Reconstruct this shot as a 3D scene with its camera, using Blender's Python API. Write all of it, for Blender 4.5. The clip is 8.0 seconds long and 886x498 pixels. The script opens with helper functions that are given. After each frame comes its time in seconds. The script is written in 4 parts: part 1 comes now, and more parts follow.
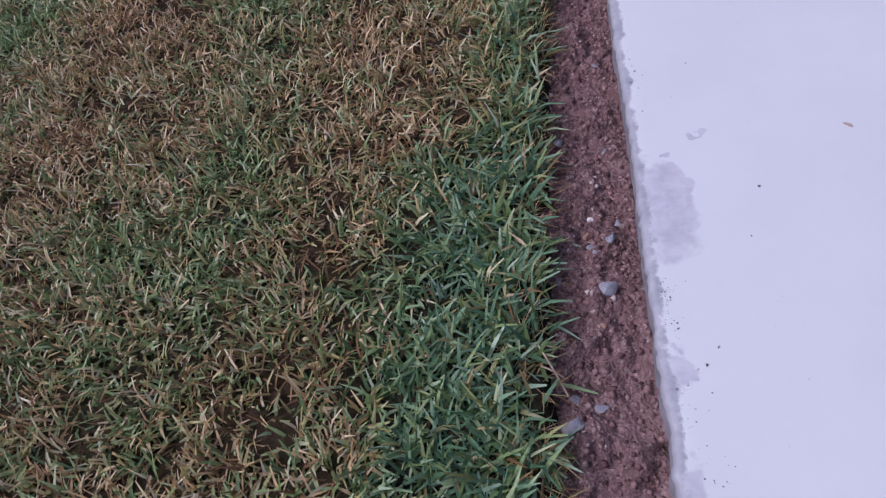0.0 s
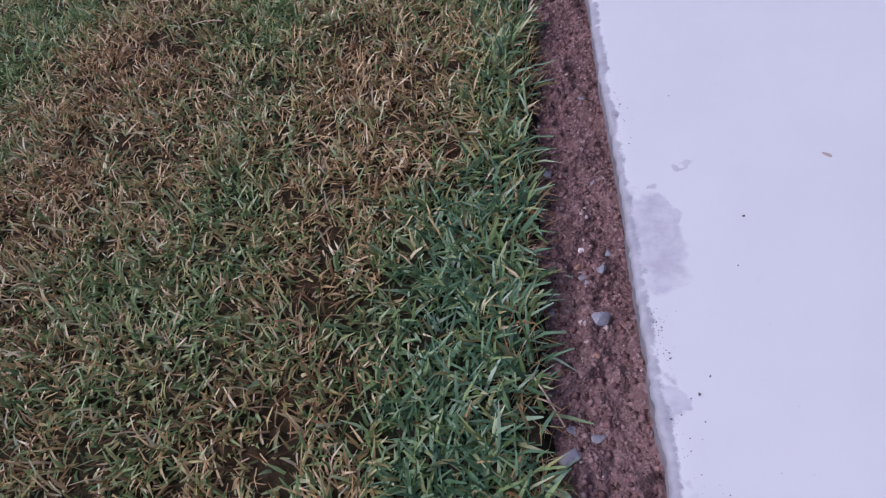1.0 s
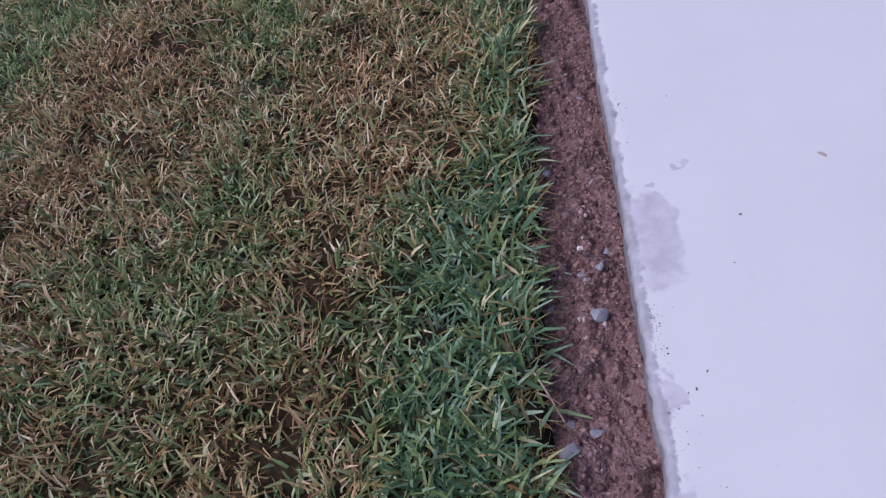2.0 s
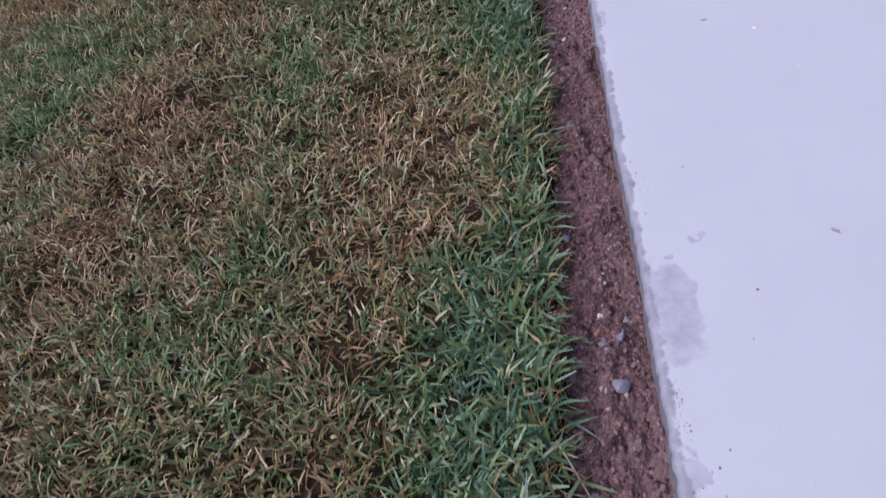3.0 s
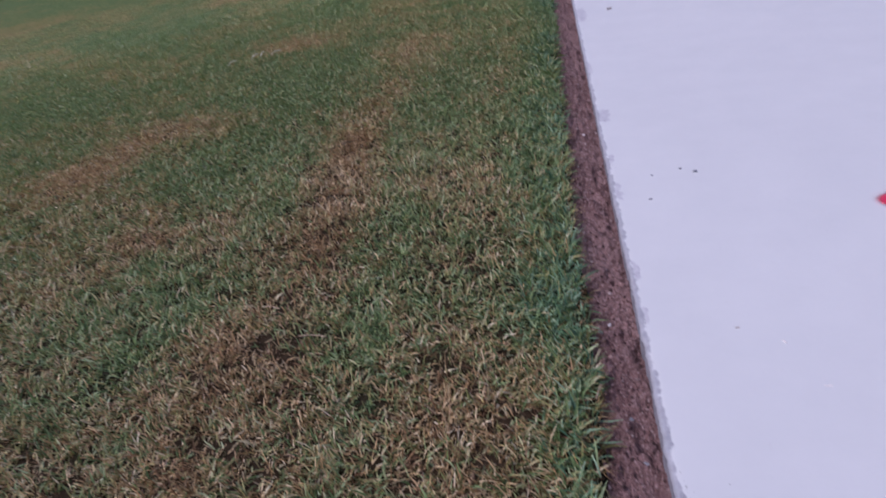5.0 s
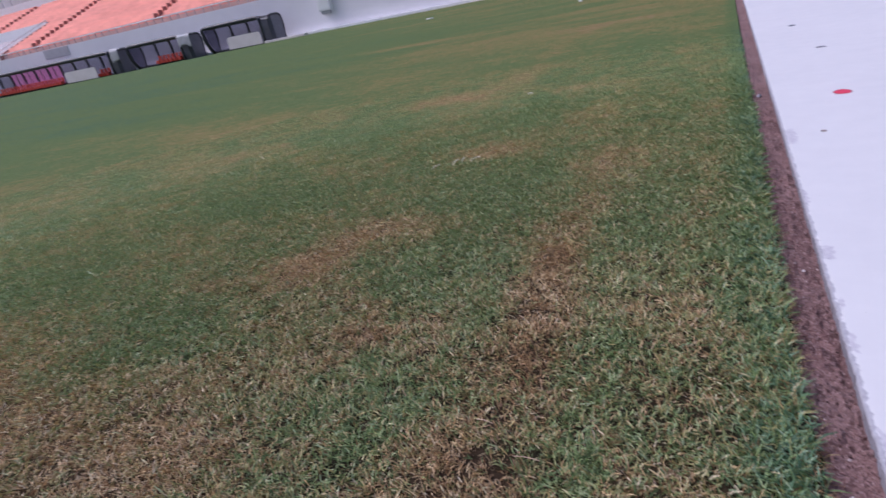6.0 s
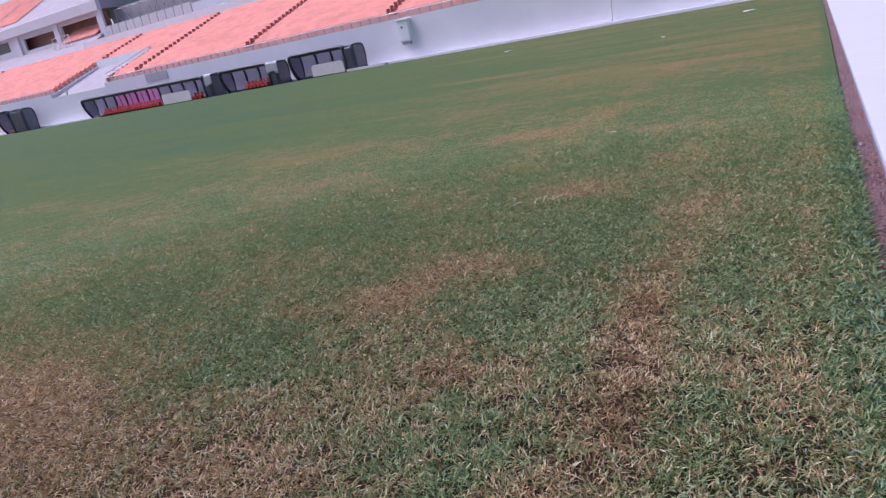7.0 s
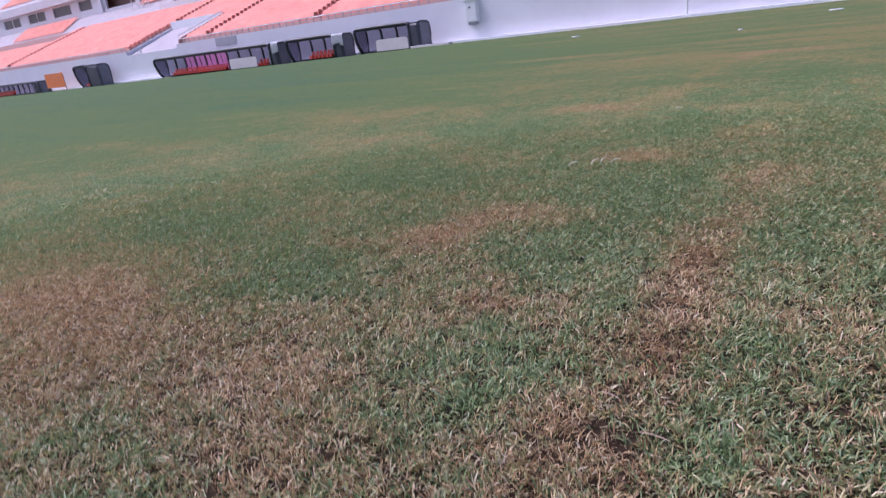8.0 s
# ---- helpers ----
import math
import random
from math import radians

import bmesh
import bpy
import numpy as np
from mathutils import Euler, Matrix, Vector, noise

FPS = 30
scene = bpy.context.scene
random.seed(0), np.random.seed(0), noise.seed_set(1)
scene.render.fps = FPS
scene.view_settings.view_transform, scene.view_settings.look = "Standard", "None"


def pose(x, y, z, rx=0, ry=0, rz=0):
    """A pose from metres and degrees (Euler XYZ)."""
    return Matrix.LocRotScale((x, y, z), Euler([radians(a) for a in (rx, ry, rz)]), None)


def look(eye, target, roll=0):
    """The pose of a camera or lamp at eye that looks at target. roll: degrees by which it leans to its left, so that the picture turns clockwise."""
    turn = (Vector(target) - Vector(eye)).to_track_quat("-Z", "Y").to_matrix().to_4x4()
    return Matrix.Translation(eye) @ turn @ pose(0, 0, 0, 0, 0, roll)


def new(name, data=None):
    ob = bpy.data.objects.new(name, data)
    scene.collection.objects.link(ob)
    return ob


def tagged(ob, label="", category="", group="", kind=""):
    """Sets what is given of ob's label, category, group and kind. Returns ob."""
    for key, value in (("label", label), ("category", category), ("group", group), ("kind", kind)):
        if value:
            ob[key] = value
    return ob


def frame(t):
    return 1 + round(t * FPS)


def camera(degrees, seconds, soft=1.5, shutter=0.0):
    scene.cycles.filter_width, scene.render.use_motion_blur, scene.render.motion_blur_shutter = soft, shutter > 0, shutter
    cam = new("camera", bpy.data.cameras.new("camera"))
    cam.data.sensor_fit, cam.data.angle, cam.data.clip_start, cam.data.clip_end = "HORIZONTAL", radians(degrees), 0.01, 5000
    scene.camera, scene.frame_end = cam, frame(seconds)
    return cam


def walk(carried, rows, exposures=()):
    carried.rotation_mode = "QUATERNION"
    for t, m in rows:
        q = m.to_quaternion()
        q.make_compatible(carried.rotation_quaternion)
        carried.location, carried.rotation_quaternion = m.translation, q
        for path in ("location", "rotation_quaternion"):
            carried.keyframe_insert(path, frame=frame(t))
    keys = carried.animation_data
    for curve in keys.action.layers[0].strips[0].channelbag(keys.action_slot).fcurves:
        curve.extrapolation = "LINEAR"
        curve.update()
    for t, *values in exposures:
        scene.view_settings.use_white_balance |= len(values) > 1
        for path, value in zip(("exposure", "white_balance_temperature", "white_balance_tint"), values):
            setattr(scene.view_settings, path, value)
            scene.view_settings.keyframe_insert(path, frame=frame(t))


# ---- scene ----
cam = camera(70.8, 8.0, soft=1.25, shutter=0.3)
PATH = [
    (0, (-0.069, 0.808, 0.553), (-0.486, 1.966, -1.024), -19.3),
    (0.5, (-0.081, 0.805, 0.565), (-0.483, 2.006, -0.983), -19.5),
    (1, (-0.07, 0.813, 0.574), (-0.452, 2.024, -0.972), -18.7),
    (2.5, (-0.081, 0.801, 0.587), (-0.45, 2.019, -0.956), -18.0),
    (3, (-0.095, 0.831, 0.636), (-0.46, 2.105, -0.862), -16.8),
    (3.5, (-0.048, 0.863, 0.687), (-0.413, 2.165, -0.788), -16.4),
    (4, (-0.048, 0.834, 0.675), (-0.397, 2.186, -0.757), -14.8),
    (4.5, (-0.085, 0.862, 0.783), (-0.432, 2.367, -0.488), -12.5),
    (4.7, (-0.106, 0.862, 0.813), (-0.448, 2.434, -0.375), -11.5),
    (5.8, (-0.24, 0.808, 0.992), (-0.972, 2.493, 0.201), -11.6),
    (6, (-0.267, 0.795, 1.013), (-1.104, 2.453, 0.271), -11.7),
    (6.5, (-0.306, 0.777, 1.063), (-1.268, 2.398, 0.395), -11.3),
    (7, (-0.333, 0.769, 1.074), (-1.356, 2.372, 0.453), -10.6),
    (7.5, (-0.343, 0.74, 1.046), (-1.449, 2.292, 0.438), -10.6),
    (8, (-0.345, 0.721, 0.867), (-1.49, 2.228, 0.222), -6.9),
]
walk(cam, [(t, look(eye, target, roll)) for t, eye, target, roll in PATH],
     [(0, 0.22, 5530, 26), (3, 0.2, 5530, 26), (4.5, 0.08, 5570, 26), (6, 0.44, 5630, 25), (6.5, 0.56, 5580, 28), (7, 0.68, 5500, 31), (7.5, 0.71, 5470, 32), (8, 0.85, 5440, 33)])

# ---- world, sun and exposure ----
SUN_EL, SUN_AZ = 54.0, 254.0
world = bpy.data.worlds.new("sky")
scene.world = world
world.use_nodes = True
wn = world.node_tree.nodes
sky = wn.new("ShaderNodeTexSky")
sky.sky_type = "NISHITA"
sky.sun_disc = False
sky.sun_elevation, sky.sun_rotation = radians(SUN_EL), radians(SUN_AZ)
sky.air_density, sky.dust_density, sky.ozone_density = 1.0, 4.0, 1.0
wn["Background"].inputs["Strength"].default_value = 0.09
world.node_tree.links.new(sky.outputs["Color"], wn["Background"].inputs["Color"])

sun = new("sun", bpy.data.lights.new("sun", "SUN"))
sun.data.energy, sun.data.angle, sun.data.color = 1.5, radians(34), (1.0, 0.95, 0.9)
_a, _e = radians(SUN_AZ), radians(SUN_EL)
sun.matrix_world = look((math.sin(_a) * math.cos(_e) * 50, math.cos(_a) * math.cos(_e) * 50, math.sin(_e) * 50), (0, 0, 0))


# ---- materials ----
def nodes_of(name):
    m = bpy.data.materials.new(name)
    m.use_nodes = True
    return m, m.node_tree.nodes, m.node_tree.links, m.node_tree.nodes["Principled BSDF"]


def noise_tex(n, l, coord, scale, detail=5.0, rough=0.6):
    t = n.new("ShaderNodeTexNoise")
    t.inputs["Scale"].default_value, t.inputs["Detail"].default_value, t.inputs["Roughness"].default_value = scale, detail, rough
    l.new(coord, t.inputs["Vector"])
    return t.outputs["Fac"]


def ramp(n, l, fac, stops):
    r = n.new("ShaderNodeValToRGB")
    e = r.color_ramp.elements
    while len(e) < len(stops):
        e.new(0.5)
    for k, (p, c) in zip(e, stops):
        k.position, k.color = p, (*c, 1.0) if len(c) == 3 else c
    l.new(fac, r.inputs["Fac"])
    return r.outputs["Color"]


def mixed(n, l, fac, a, b, mode="MIX"):
    m = n.new("ShaderNodeMix")
    m.data_type, m.blend_type = "RGBA", mode
    for value, socket in ((fac, m.inputs[0]), (a, m.inputs[6]), (b, m.inputs[7])):
        if isinstance(value, (int, float)):
            socket.default_value = value
        elif isinstance(value, tuple):
            socket.default_value = (*value, 1.0)
        else:
            l.new(value, socket)
    return m.outputs[2]


def mathn(n, l, op, a, b=None, c=None):
    m = n.new("ShaderNodeMath")
    m.operation = op
    for k, value in enumerate((a, b, c)):
        if value is None:
            continue
        if isinstance(value, (int, float)):
            m.inputs[k].default_value = value
        else:
            l.new(value, m.inputs[k])
    return m.outputs[0]


def bumped(n, l, p, height, strength, distance):
    b = n.new("ShaderNodeBump")
    b.inputs["Strength"].default_value, b.inputs["Distance"].default_value = strength, distance
    l.new(height, b.inputs["Height"])
    l.new(b.outputs["Normal"], p.inputs["Normal"])


def surface(name, dark, light, fine=60.0, coarse=3.0, rough=0.6, metal=0.0, bump=0.3, depth=0.002, coat=0.0):
    """A weathered surface: two colours over a coarse and a fine noise, with fine relief."""
    m, n, l, p = nodes_of(name)
    co = n.new("ShaderNodeTexCoord").outputs["Object"]
    big, small = noise_tex(n, l, co, coarse, 4), noise_tex(n, l, co, fine, 6)
    fac = mathn(n, l, "ADD", mathn(n, l, "MULTIPLY", big, 0.65), mathn(n, l, "MULTIPLY", small, 0.35))
    l.new(ramp(n, l, fac, [(0.3, dark), (0.7, light)]), p.inputs["Base Color"])
    l.new(mathn(n, l, "MULTIPLY_ADD", small, 0.2, rough - 0.1), p.inputs["Roughness"])
    p.inputs["Metallic"].default_value = metal
    p.inputs["Coat Weight"].default_value = coat
    bumped(n, l, p, small, bump, depth)
    return m


def island_mat(name, stops, rough=0.7, fine=200.0):
    """Pieces of one joined mesh, each with a shade of its own."""
    m, n, l, p = nodes_of(name)
    geo = n.new("ShaderNodeNewGeometry")
    co = n.new("ShaderNodeTexCoord").outputs["Object"]
    base = ramp(n, l, geo.outputs["Random Per Island"], stops)
    grain = noise_tex(n, l, co, fine, 4)
    l.new(mixed(n, l, 0.35, base, ramp(n, l, grain, [(0.3, (0.35, 0.33, 0.32)), (0.7, (1.0, 1.0, 1.0))]), "MULTIPLY"), p.inputs["Base Color"])
    p.inputs["Roughness"].default_value = rough
    return m


def turf_colour(n, l, dry, rnd):
    """Lush blue-green, plain green, olive and straw, in the order of dryness."""
    lush = ramp(n, l, rnd, [(0.0, (0.052, 0.118, 0.060)), (0.4, (0.146, 0.278, 0.142)), (0.75, (0.246, 0.400, 0.230)), (1.0, (0.490, 0.630, 0.450))])
    green = ramp(n, l, rnd, [(0.0, (0.084, 0.142, 0.044)), (0.4, (0.208, 0.306, 0.106)), (0.75, (0.318, 0.424, 0.172)), (1.0, (0.550, 0.636, 0.375))])
    olive = ramp(n, l, rnd, [(0.0, (0.158, 0.148, 0.046)), (0.45, (0.388, 0.362, 0.130)), (0.8, (0.552, 0.510, 0.228)), (1.0, (0.750, 0.700, 0.430))])
    straw = ramp(n, l, rnd, [(0.0, (0.168, 0.084, 0.038)), (0.25, (0.370, 0.218, 0.096)), (0.5, (0.615, 0.420, 0.200)), (0.78, (0.790, 0.605, 0.346)), (1.0, (0.940, 0.830, 0.600))])
    out = mixed(n, l, ramp(n, l, dry, [(0.03, (0, 0, 0)), (0.19, (1, 1, 1))]), lush, green)
    out = mixed(n, l, ramp(n, l, dry, [(0.33, (0, 0, 0)), (0.47, (1, 1, 1))]), out, olive)
    return mixed(n, l, ramp(n, l, dry, [(0.50, (0, 0, 0)), (0.64, (1, 1, 1))]), out, straw)


def blade_mat():
    m, n, l, p = nodes_of("grass_blade")
    dry, rnd = n.new("ShaderNodeAttribute"), n.new("ShaderNodeAttribute")
    dry.attribute_name, rnd.attribute_name = "dry", "shade"
    col = turf_colour(n, l, dry.outputs["Fac"], rnd.outputs["Fac"])
    co = n.new("ShaderNodeTexCoord").outputs["Object"]
    grain = noise_tex(n, l, co, 400, 3)
    col = mixed(n, l, 0.4, col, ramp(n, l, grain, [(0.3, (0.5, 0.5, 0.5)), (0.7, (1.1, 1.1, 1.1))]), "MULTIPLY")
    l.new(col, p.inputs["Base Color"])
    p.inputs["Roughness"].default_value = 0.38
    p.inputs["Specular IOR Level"].default_value = 0.5
    tr = n.new("ShaderNodeBsdfTranslucent")
    l.new(col, tr.inputs["Color"])
    mx = n.new("ShaderNodeMixShader")
    mx.inputs[0].default_value = 0.30
    l.new(p.outputs[0], mx.inputs[1]), l.new(tr.outputs[0], mx.inputs[2])
    l.new(mx.outputs[0], n["Material Output"].inputs["Surface"])
    return m


def ground_mat():
    """Turf seen from far off, darkened for the shade among its blades; close by, the thatch and earth between the
    blades.
    """
    m, n, l, p = nodes_of("turf_ground")
    co = n.new("ShaderNodeTexCoord").outputs["Object"]
    dry, bare = n.new("ShaderNodeAttribute"), n.new("ShaderNodeAttribute")
    dry.attribute_name, bare.attribute_name = "dry", "bare"
    n1, n2, n3 = noise_tex(n, l, co, 45, 6, 0.7), noise_tex(n, l, co, 7, 5, 0.65), noise_tex(n, l, co, 0.9, 6, 0.6)
    d = mathn(n, l, "ADD", dry.outputs["Fac"], mathn(n, l, "MULTIPLY", mathn(n, l, "SUBTRACT", n2, 0.5), 0.5))
    d = mathn(n, l, "ADD", d, mathn(n, l, "MULTIPLY", mathn(n, l, "SUBTRACT", n1, 0.5), 0.55))
    d = mathn(n, l, "ADD", d, mathn(n, l, "MULTIPLY", mathn(n, l, "SUBTRACT", n3, 0.5), 0.25))
    turf = turf_colour(n, l, d, ramp(n, l, n1, [(0.25, (0.05, 0.05, 0.05)), (0.75, (0.8, 0.8, 0.8))]))
    # dark earth, kept near black so its colour includes the shade between blades
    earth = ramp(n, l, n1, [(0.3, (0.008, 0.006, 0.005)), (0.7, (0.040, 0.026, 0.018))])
    # this multiplier puts the blades' shadows into the far turf's colour
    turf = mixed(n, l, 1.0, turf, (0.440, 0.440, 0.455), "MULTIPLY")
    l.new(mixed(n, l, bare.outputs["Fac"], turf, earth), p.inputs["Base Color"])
    p.inputs["Roughness"].default_value = 0.9
    p.inputs["Specular IOR Level"].default_value = 0.05
    bumped(n, l, p, mathn(n, l, "ADD", n1, n2), 0.5, 0.02)
    return m


def soil_mat():
    m, n, l, p = nodes_of("soil")
    co = n.new("ShaderNodeTexCoord").outputs["Object"]
    f1, f2, f3 = noise_tex(n, l, co, 420, 4), noise_tex(n, l, co, 60, 6, 0.7), noise_tex(n, l, co, 9, 4)
    v = n.new("ShaderNodeTexVoronoi")
    v.inputs["Scale"].default_value = 230
    l.new(co, v.inputs["Vector"])
    grit = ramp(n, l, v.outputs["Color"], [(0.0, (0.040, 0.020, 0.019)), (0.4, (0.170, 0.088, 0.082)), (0.75, (0.330, 0.200, 0.190)), (1.0, (0.680, 0.540, 0.520))])
    body = ramp(n, l, mathn(n, l, "ADD", mathn(n, l, "MULTIPLY", f2, 0.6), mathn(n, l, "MULTIPLY", f3, 0.4)), [(0.35, (0.076, 0.036, 0.034)), (0.65, (0.335, 0.192, 0.182))])
    dusty = ramp(n, l, noise_tex(n, l, co, 1.7, 4), [(0.42, (0, 0, 0)), (0.62, (0.38, 0.38, 0.38))])
    l.new(mixed(n, l, dusty, mixed(n, l, 0.55, body, grit), ramp(n, l, f2, [(0.3, (0.250, 0.150, 0.145)), (0.7, (0.440, 0.300, 0.290))])), p.inputs["Base Color"])
    p.inputs["Roughness"].default_value = 0.9
    bumped(n, l, p, mathn(n, l, "ADD", mathn(n, l, "ADD", f1, f2), v.outputs["Distance"]), 1.0, 0.004)
    return m


# Places where the white coat of the concrete has worn to grey: x, y, half width, half length.
WORN = [(0.030, 1.240, 0.030, 0.066), (0.010, 1.262, 0.020, 0.070), (0.044, 1.275, 0.014, 0.030), (0.033, 1.325, 0.006, 0.009), (0.072, 1.359, 0.011, 0.005), (0.014, 1.065, 0.013, 0.018),
        (0.024, 1.060, 0.012, 0.009), (0.012, 0.965, 0.017, 0.022), (0.016, 2.42, 0.012, 0.045), (0.018, 2.63, 0.010, 0.030), (0.026, 2.98, 0.022, 0.060), (0.012, 2.05, 0.010, 0.035),
        (0.010, 1.89, 0.009, 0.030), (0.030, 4.42, 0.030, 0.150), (0.010, 3.5, 0.014, 0.080)]


def concrete_mat():
    m, n, l, p = nodes_of("painted_concrete")
    co = n.new("ShaderNodeTexCoord").outputs["Object"]
    f1, f2, f3 = noise_tex(n, l, co, 55, 7, 0.65), noise_tex(n, l, co, 6, 5), noise_tex(n, l, co, 0.7, 4)
    warp = n.new("ShaderNodeTexNoise")
    warp.inputs["Scale"].default_value, warp.inputs["Detail"].default_value = 34, 8
    l.new(co, warp.inputs["Vector"])
    shift = n.new("ShaderNodeVectorMath")
    shift.operation = "MULTIPLY_ADD"
    l.new(warp.outputs["Color"], shift.inputs[0])
    shift.inputs[1].default_value, shift.inputs[2].default_value = (0.050, 0.080, 0), (-0.025, -0.040, 0)
    moved = n.new("ShaderNodeVectorMath")
    l.new(co, moved.inputs[0]), l.new(shift.outputs[0], moved.inputs[1])
    total = None
    for x, y, a, b in WORN:
        q = n.new("ShaderNodeVectorMath")
        q.operation = "MULTIPLY_ADD"
        l.new(moved.outputs[0], q.inputs[0])
        q.inputs[1].default_value, q.inputs[2].default_value = (1 / a, 1 / b, 0), (-x / a, -y / b, 0)
        g = n.new("ShaderNodeVectorMath")
        g.operation = "LENGTH"
        l.new(q.outputs[0], g.inputs[0])
        r = n.new("ShaderNodeMapRange")
        r.inputs[1].default_value, r.inputs[2].default_value, r.inputs[3].default_value, r.inputs[4].default_value = 0.82, 1.08, 1.0, 0.0
        l.new(g.outputs["Value"], r.inputs[0])
        total = r.outputs[0] if total is None else mathn(n, l, "MAXIMUM", total, r.outputs[0])
    sep = n.new("ShaderNodeSeparateXYZ")
    l.new(co, sep.inputs[0])
    edge = mathn(n, l, "MULTIPLY_ADD", f1, 0.024, mathn(n, l, "SUBTRACT", sep.outputs[0], 0.0155))
    edge = mathn(n, l, "MULTIPLY_ADD", noise_tex(n, l, co, 16, 3), 0.018, mathn(n, l, "SUBTRACT", edge, 0.009))
    lip = n.new("ShaderNodeMapRange")
    lip.inputs[1].default_value, lip.inputs[2].default_value, lip.inputs[3].default_value, lip.inputs[4].default_value = 0.0045, 0.0080, 0.95, 0.0
    l.new(edge, lip.inputs[0])
    patchy = n.new("ShaderNodeMapRange")
    patchy.inputs[1].default_value, patchy.inputs[2].default_value, patchy.inputs[3].default_value, patchy.inputs[4].default_value = 0.38, 0.62, 0.45, 1.0
    l.new(noise_tex(n, l, co, 48, 5, 0.6), patchy.inputs[0])
    stain = mathn(n, l, "MULTIPLY", total, patchy.outputs[0])
    worn = mathn(n, l, "MAXIMUM", stain, lip.outputs[0])
    white = ramp(n, l, mathn(n, l, "ADD", mathn(n, l, "MULTIPLY", f2, 0.5), mathn(n, l, "MULTIPLY", f3, 0.5)), [(0.3, (0.590, 0.590, 0.600)), (0.7, (0.660, 0.655, 0.660))])
    white = mixed(n, l, ramp(n, l, f1, [(0.62, (0, 0, 0)), (0.8, (0.25, 0.25, 0.25))]), white, (0.50, 0.48, 0.47))
    grey = ramp(n, l, f1, [(0.3, (0.410, 0.390, 0.435)), (0.7, (0.505, 0.485, 0.535))])
    rubbed = ramp(n, l, f1, [(0.3, (0.270, 0.265, 0.300)), (0.7, (0.420, 0.415, 0.450))])
    l.new(mixed(n, l, lip.outputs[0], mixed(n, l, stain, white, grey), rubbed), p.inputs["Base Color"])
    l.new(mathn(n, l, "MULTIPLY_ADD", f1, 0.2, 0.5), p.inputs["Roughness"])
    bumped(n, l, p, mathn(n, l, "ADD", f1, mathn(n, l, "MULTIPLY", worn, -0.5)), 0.25, 0.0015)
    return m


def sprayed_mat(name, dark, light):
    """Sprayed paint that thins out in fine dots towards its rim."""
    m = surface(name, dark, light, 120, 20, 0.5, bump=0.2)
    n, l = m.node_tree.nodes, m.node_tree.links
    cover = n.new("ShaderNodeAttribute")
    cover.attribute_name = "cover"
    dots = noise_tex(n, l, n.new("ShaderNodeTexCoord").outputs["Object"], 420, 3)
    share = n.new("ShaderNodeMapRange")
    l.new(mathn(n, l, "ADD", cover.outputs["Fac"], mathn(n, l, "MULTIPLY", mathn(n, l, "SUBTRACT", dots, 0.5), 0.7)), share.inputs[0])
    share.inputs[1].default_value, share.inputs[2].default_value = 0.12, 0.80
    mx = n.new("ShaderNodeMixShader")
    l.new(share.outputs[0], mx.inputs[0])
    l.new(n.new("ShaderNodeBsdfTransparent").outputs[0], mx.inputs[1]), l.new(n["Principled BSDF"].outputs[0], mx.inputs[2])
    l.new(mx.outputs[0], n["Material Output"].inputs["Surface"])
    return m


M_BLADE, M_GROUND, M_SOIL, M_CONCRETE = blade_mat(), ground_mat(), soil_mat(), concrete_mat()
M_GRIT = island_mat("soil_grit", [(0.0, (0.055, 0.026, 0.024)), (0.4, (0.175, 0.088, 0.082)), (0.8, (0.315, 0.182, 0.172)), (0.96, (0.360, 0.240, 0.225)), (1.0, (0.66, 0.57, 0.55))], 0.85, 500)
M_GREYSTONE = surface("grey_stone", (0.15, 0.145, 0.17), (0.37, 0.37, 0.41), 300, 60, 0.75, bump=0.6, depth=0.001)
M_WHITESTONE = surface("white_stone", (0.72, 0.66, 0.64), (0.88, 0.84, 0.82), 300, 60, 0.7)
M_OCHRE = surface("ochre_stone", (0.24, 0.13, 0.09), (0.40, 0.24, 0.17), 300, 60, 0.8)
M_STRAW = surface("dry_straw", (0.34, 0.22, 0.14), (0.62, 0.48, 0.36), 300, 60, 0.7)
M_BLEACHED = surface("bleached_leaf", (0.62, 0.59, 0.42), (0.80, 0.78, 0.62), 200, 40, 0.7)
M_DARKBIT = surface("dark_crumb", (0.060, 0.052, 0.055), (0.16, 0.14, 0.15), 400, 50, 0.8)
M_LEAFBIT = surface("brown_leaf", (0.27, 0.21, 0.19), (0.46, 0.38, 0.35), 300, 60, 0.7)
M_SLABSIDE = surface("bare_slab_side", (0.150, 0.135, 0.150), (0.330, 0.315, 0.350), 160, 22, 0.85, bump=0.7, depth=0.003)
M_RED = sprayed_mat("red_paint", (0.55, 0.012, 0.05), (0.72, 0.03, 0.09))
M_WALL = surface("painted_wall", (0.67, 0.65, 0.68), (0.76, 0.74, 0.77), 8, 0.35, 0.6, bump=0.1, depth=0.004)
M_KERB = surface("kerb_paint", (0.80, 0.79, 0.80), (0.88, 0.87, 0.88), 12, 0.8, 0.6)
M_RAW = surface("bare_concrete", (0.37, 0.325, 0.345), (0.46, 0.41, 0.43), 10, 0.5, 0.8, bump=0.3, depth=0.005)
M_STEP = surface("stair_concrete", (0.44, 0.16, 0.13), (0.58, 0.25, 0.20), 12, 0.6, 0.8)
M_SEAT = island_mat("orange_seat", [(0.0, (0.970, 0.400, 0.315)), (0.5, (0.975, 0.408, 0.322)), (1.0, (0.980, 0.416, 0.330))], 0.85, 0.5)
M_SEAT.node_tree.nodes["Principled BSDF"].inputs["Specular IOR Level"].default_value = 0.15
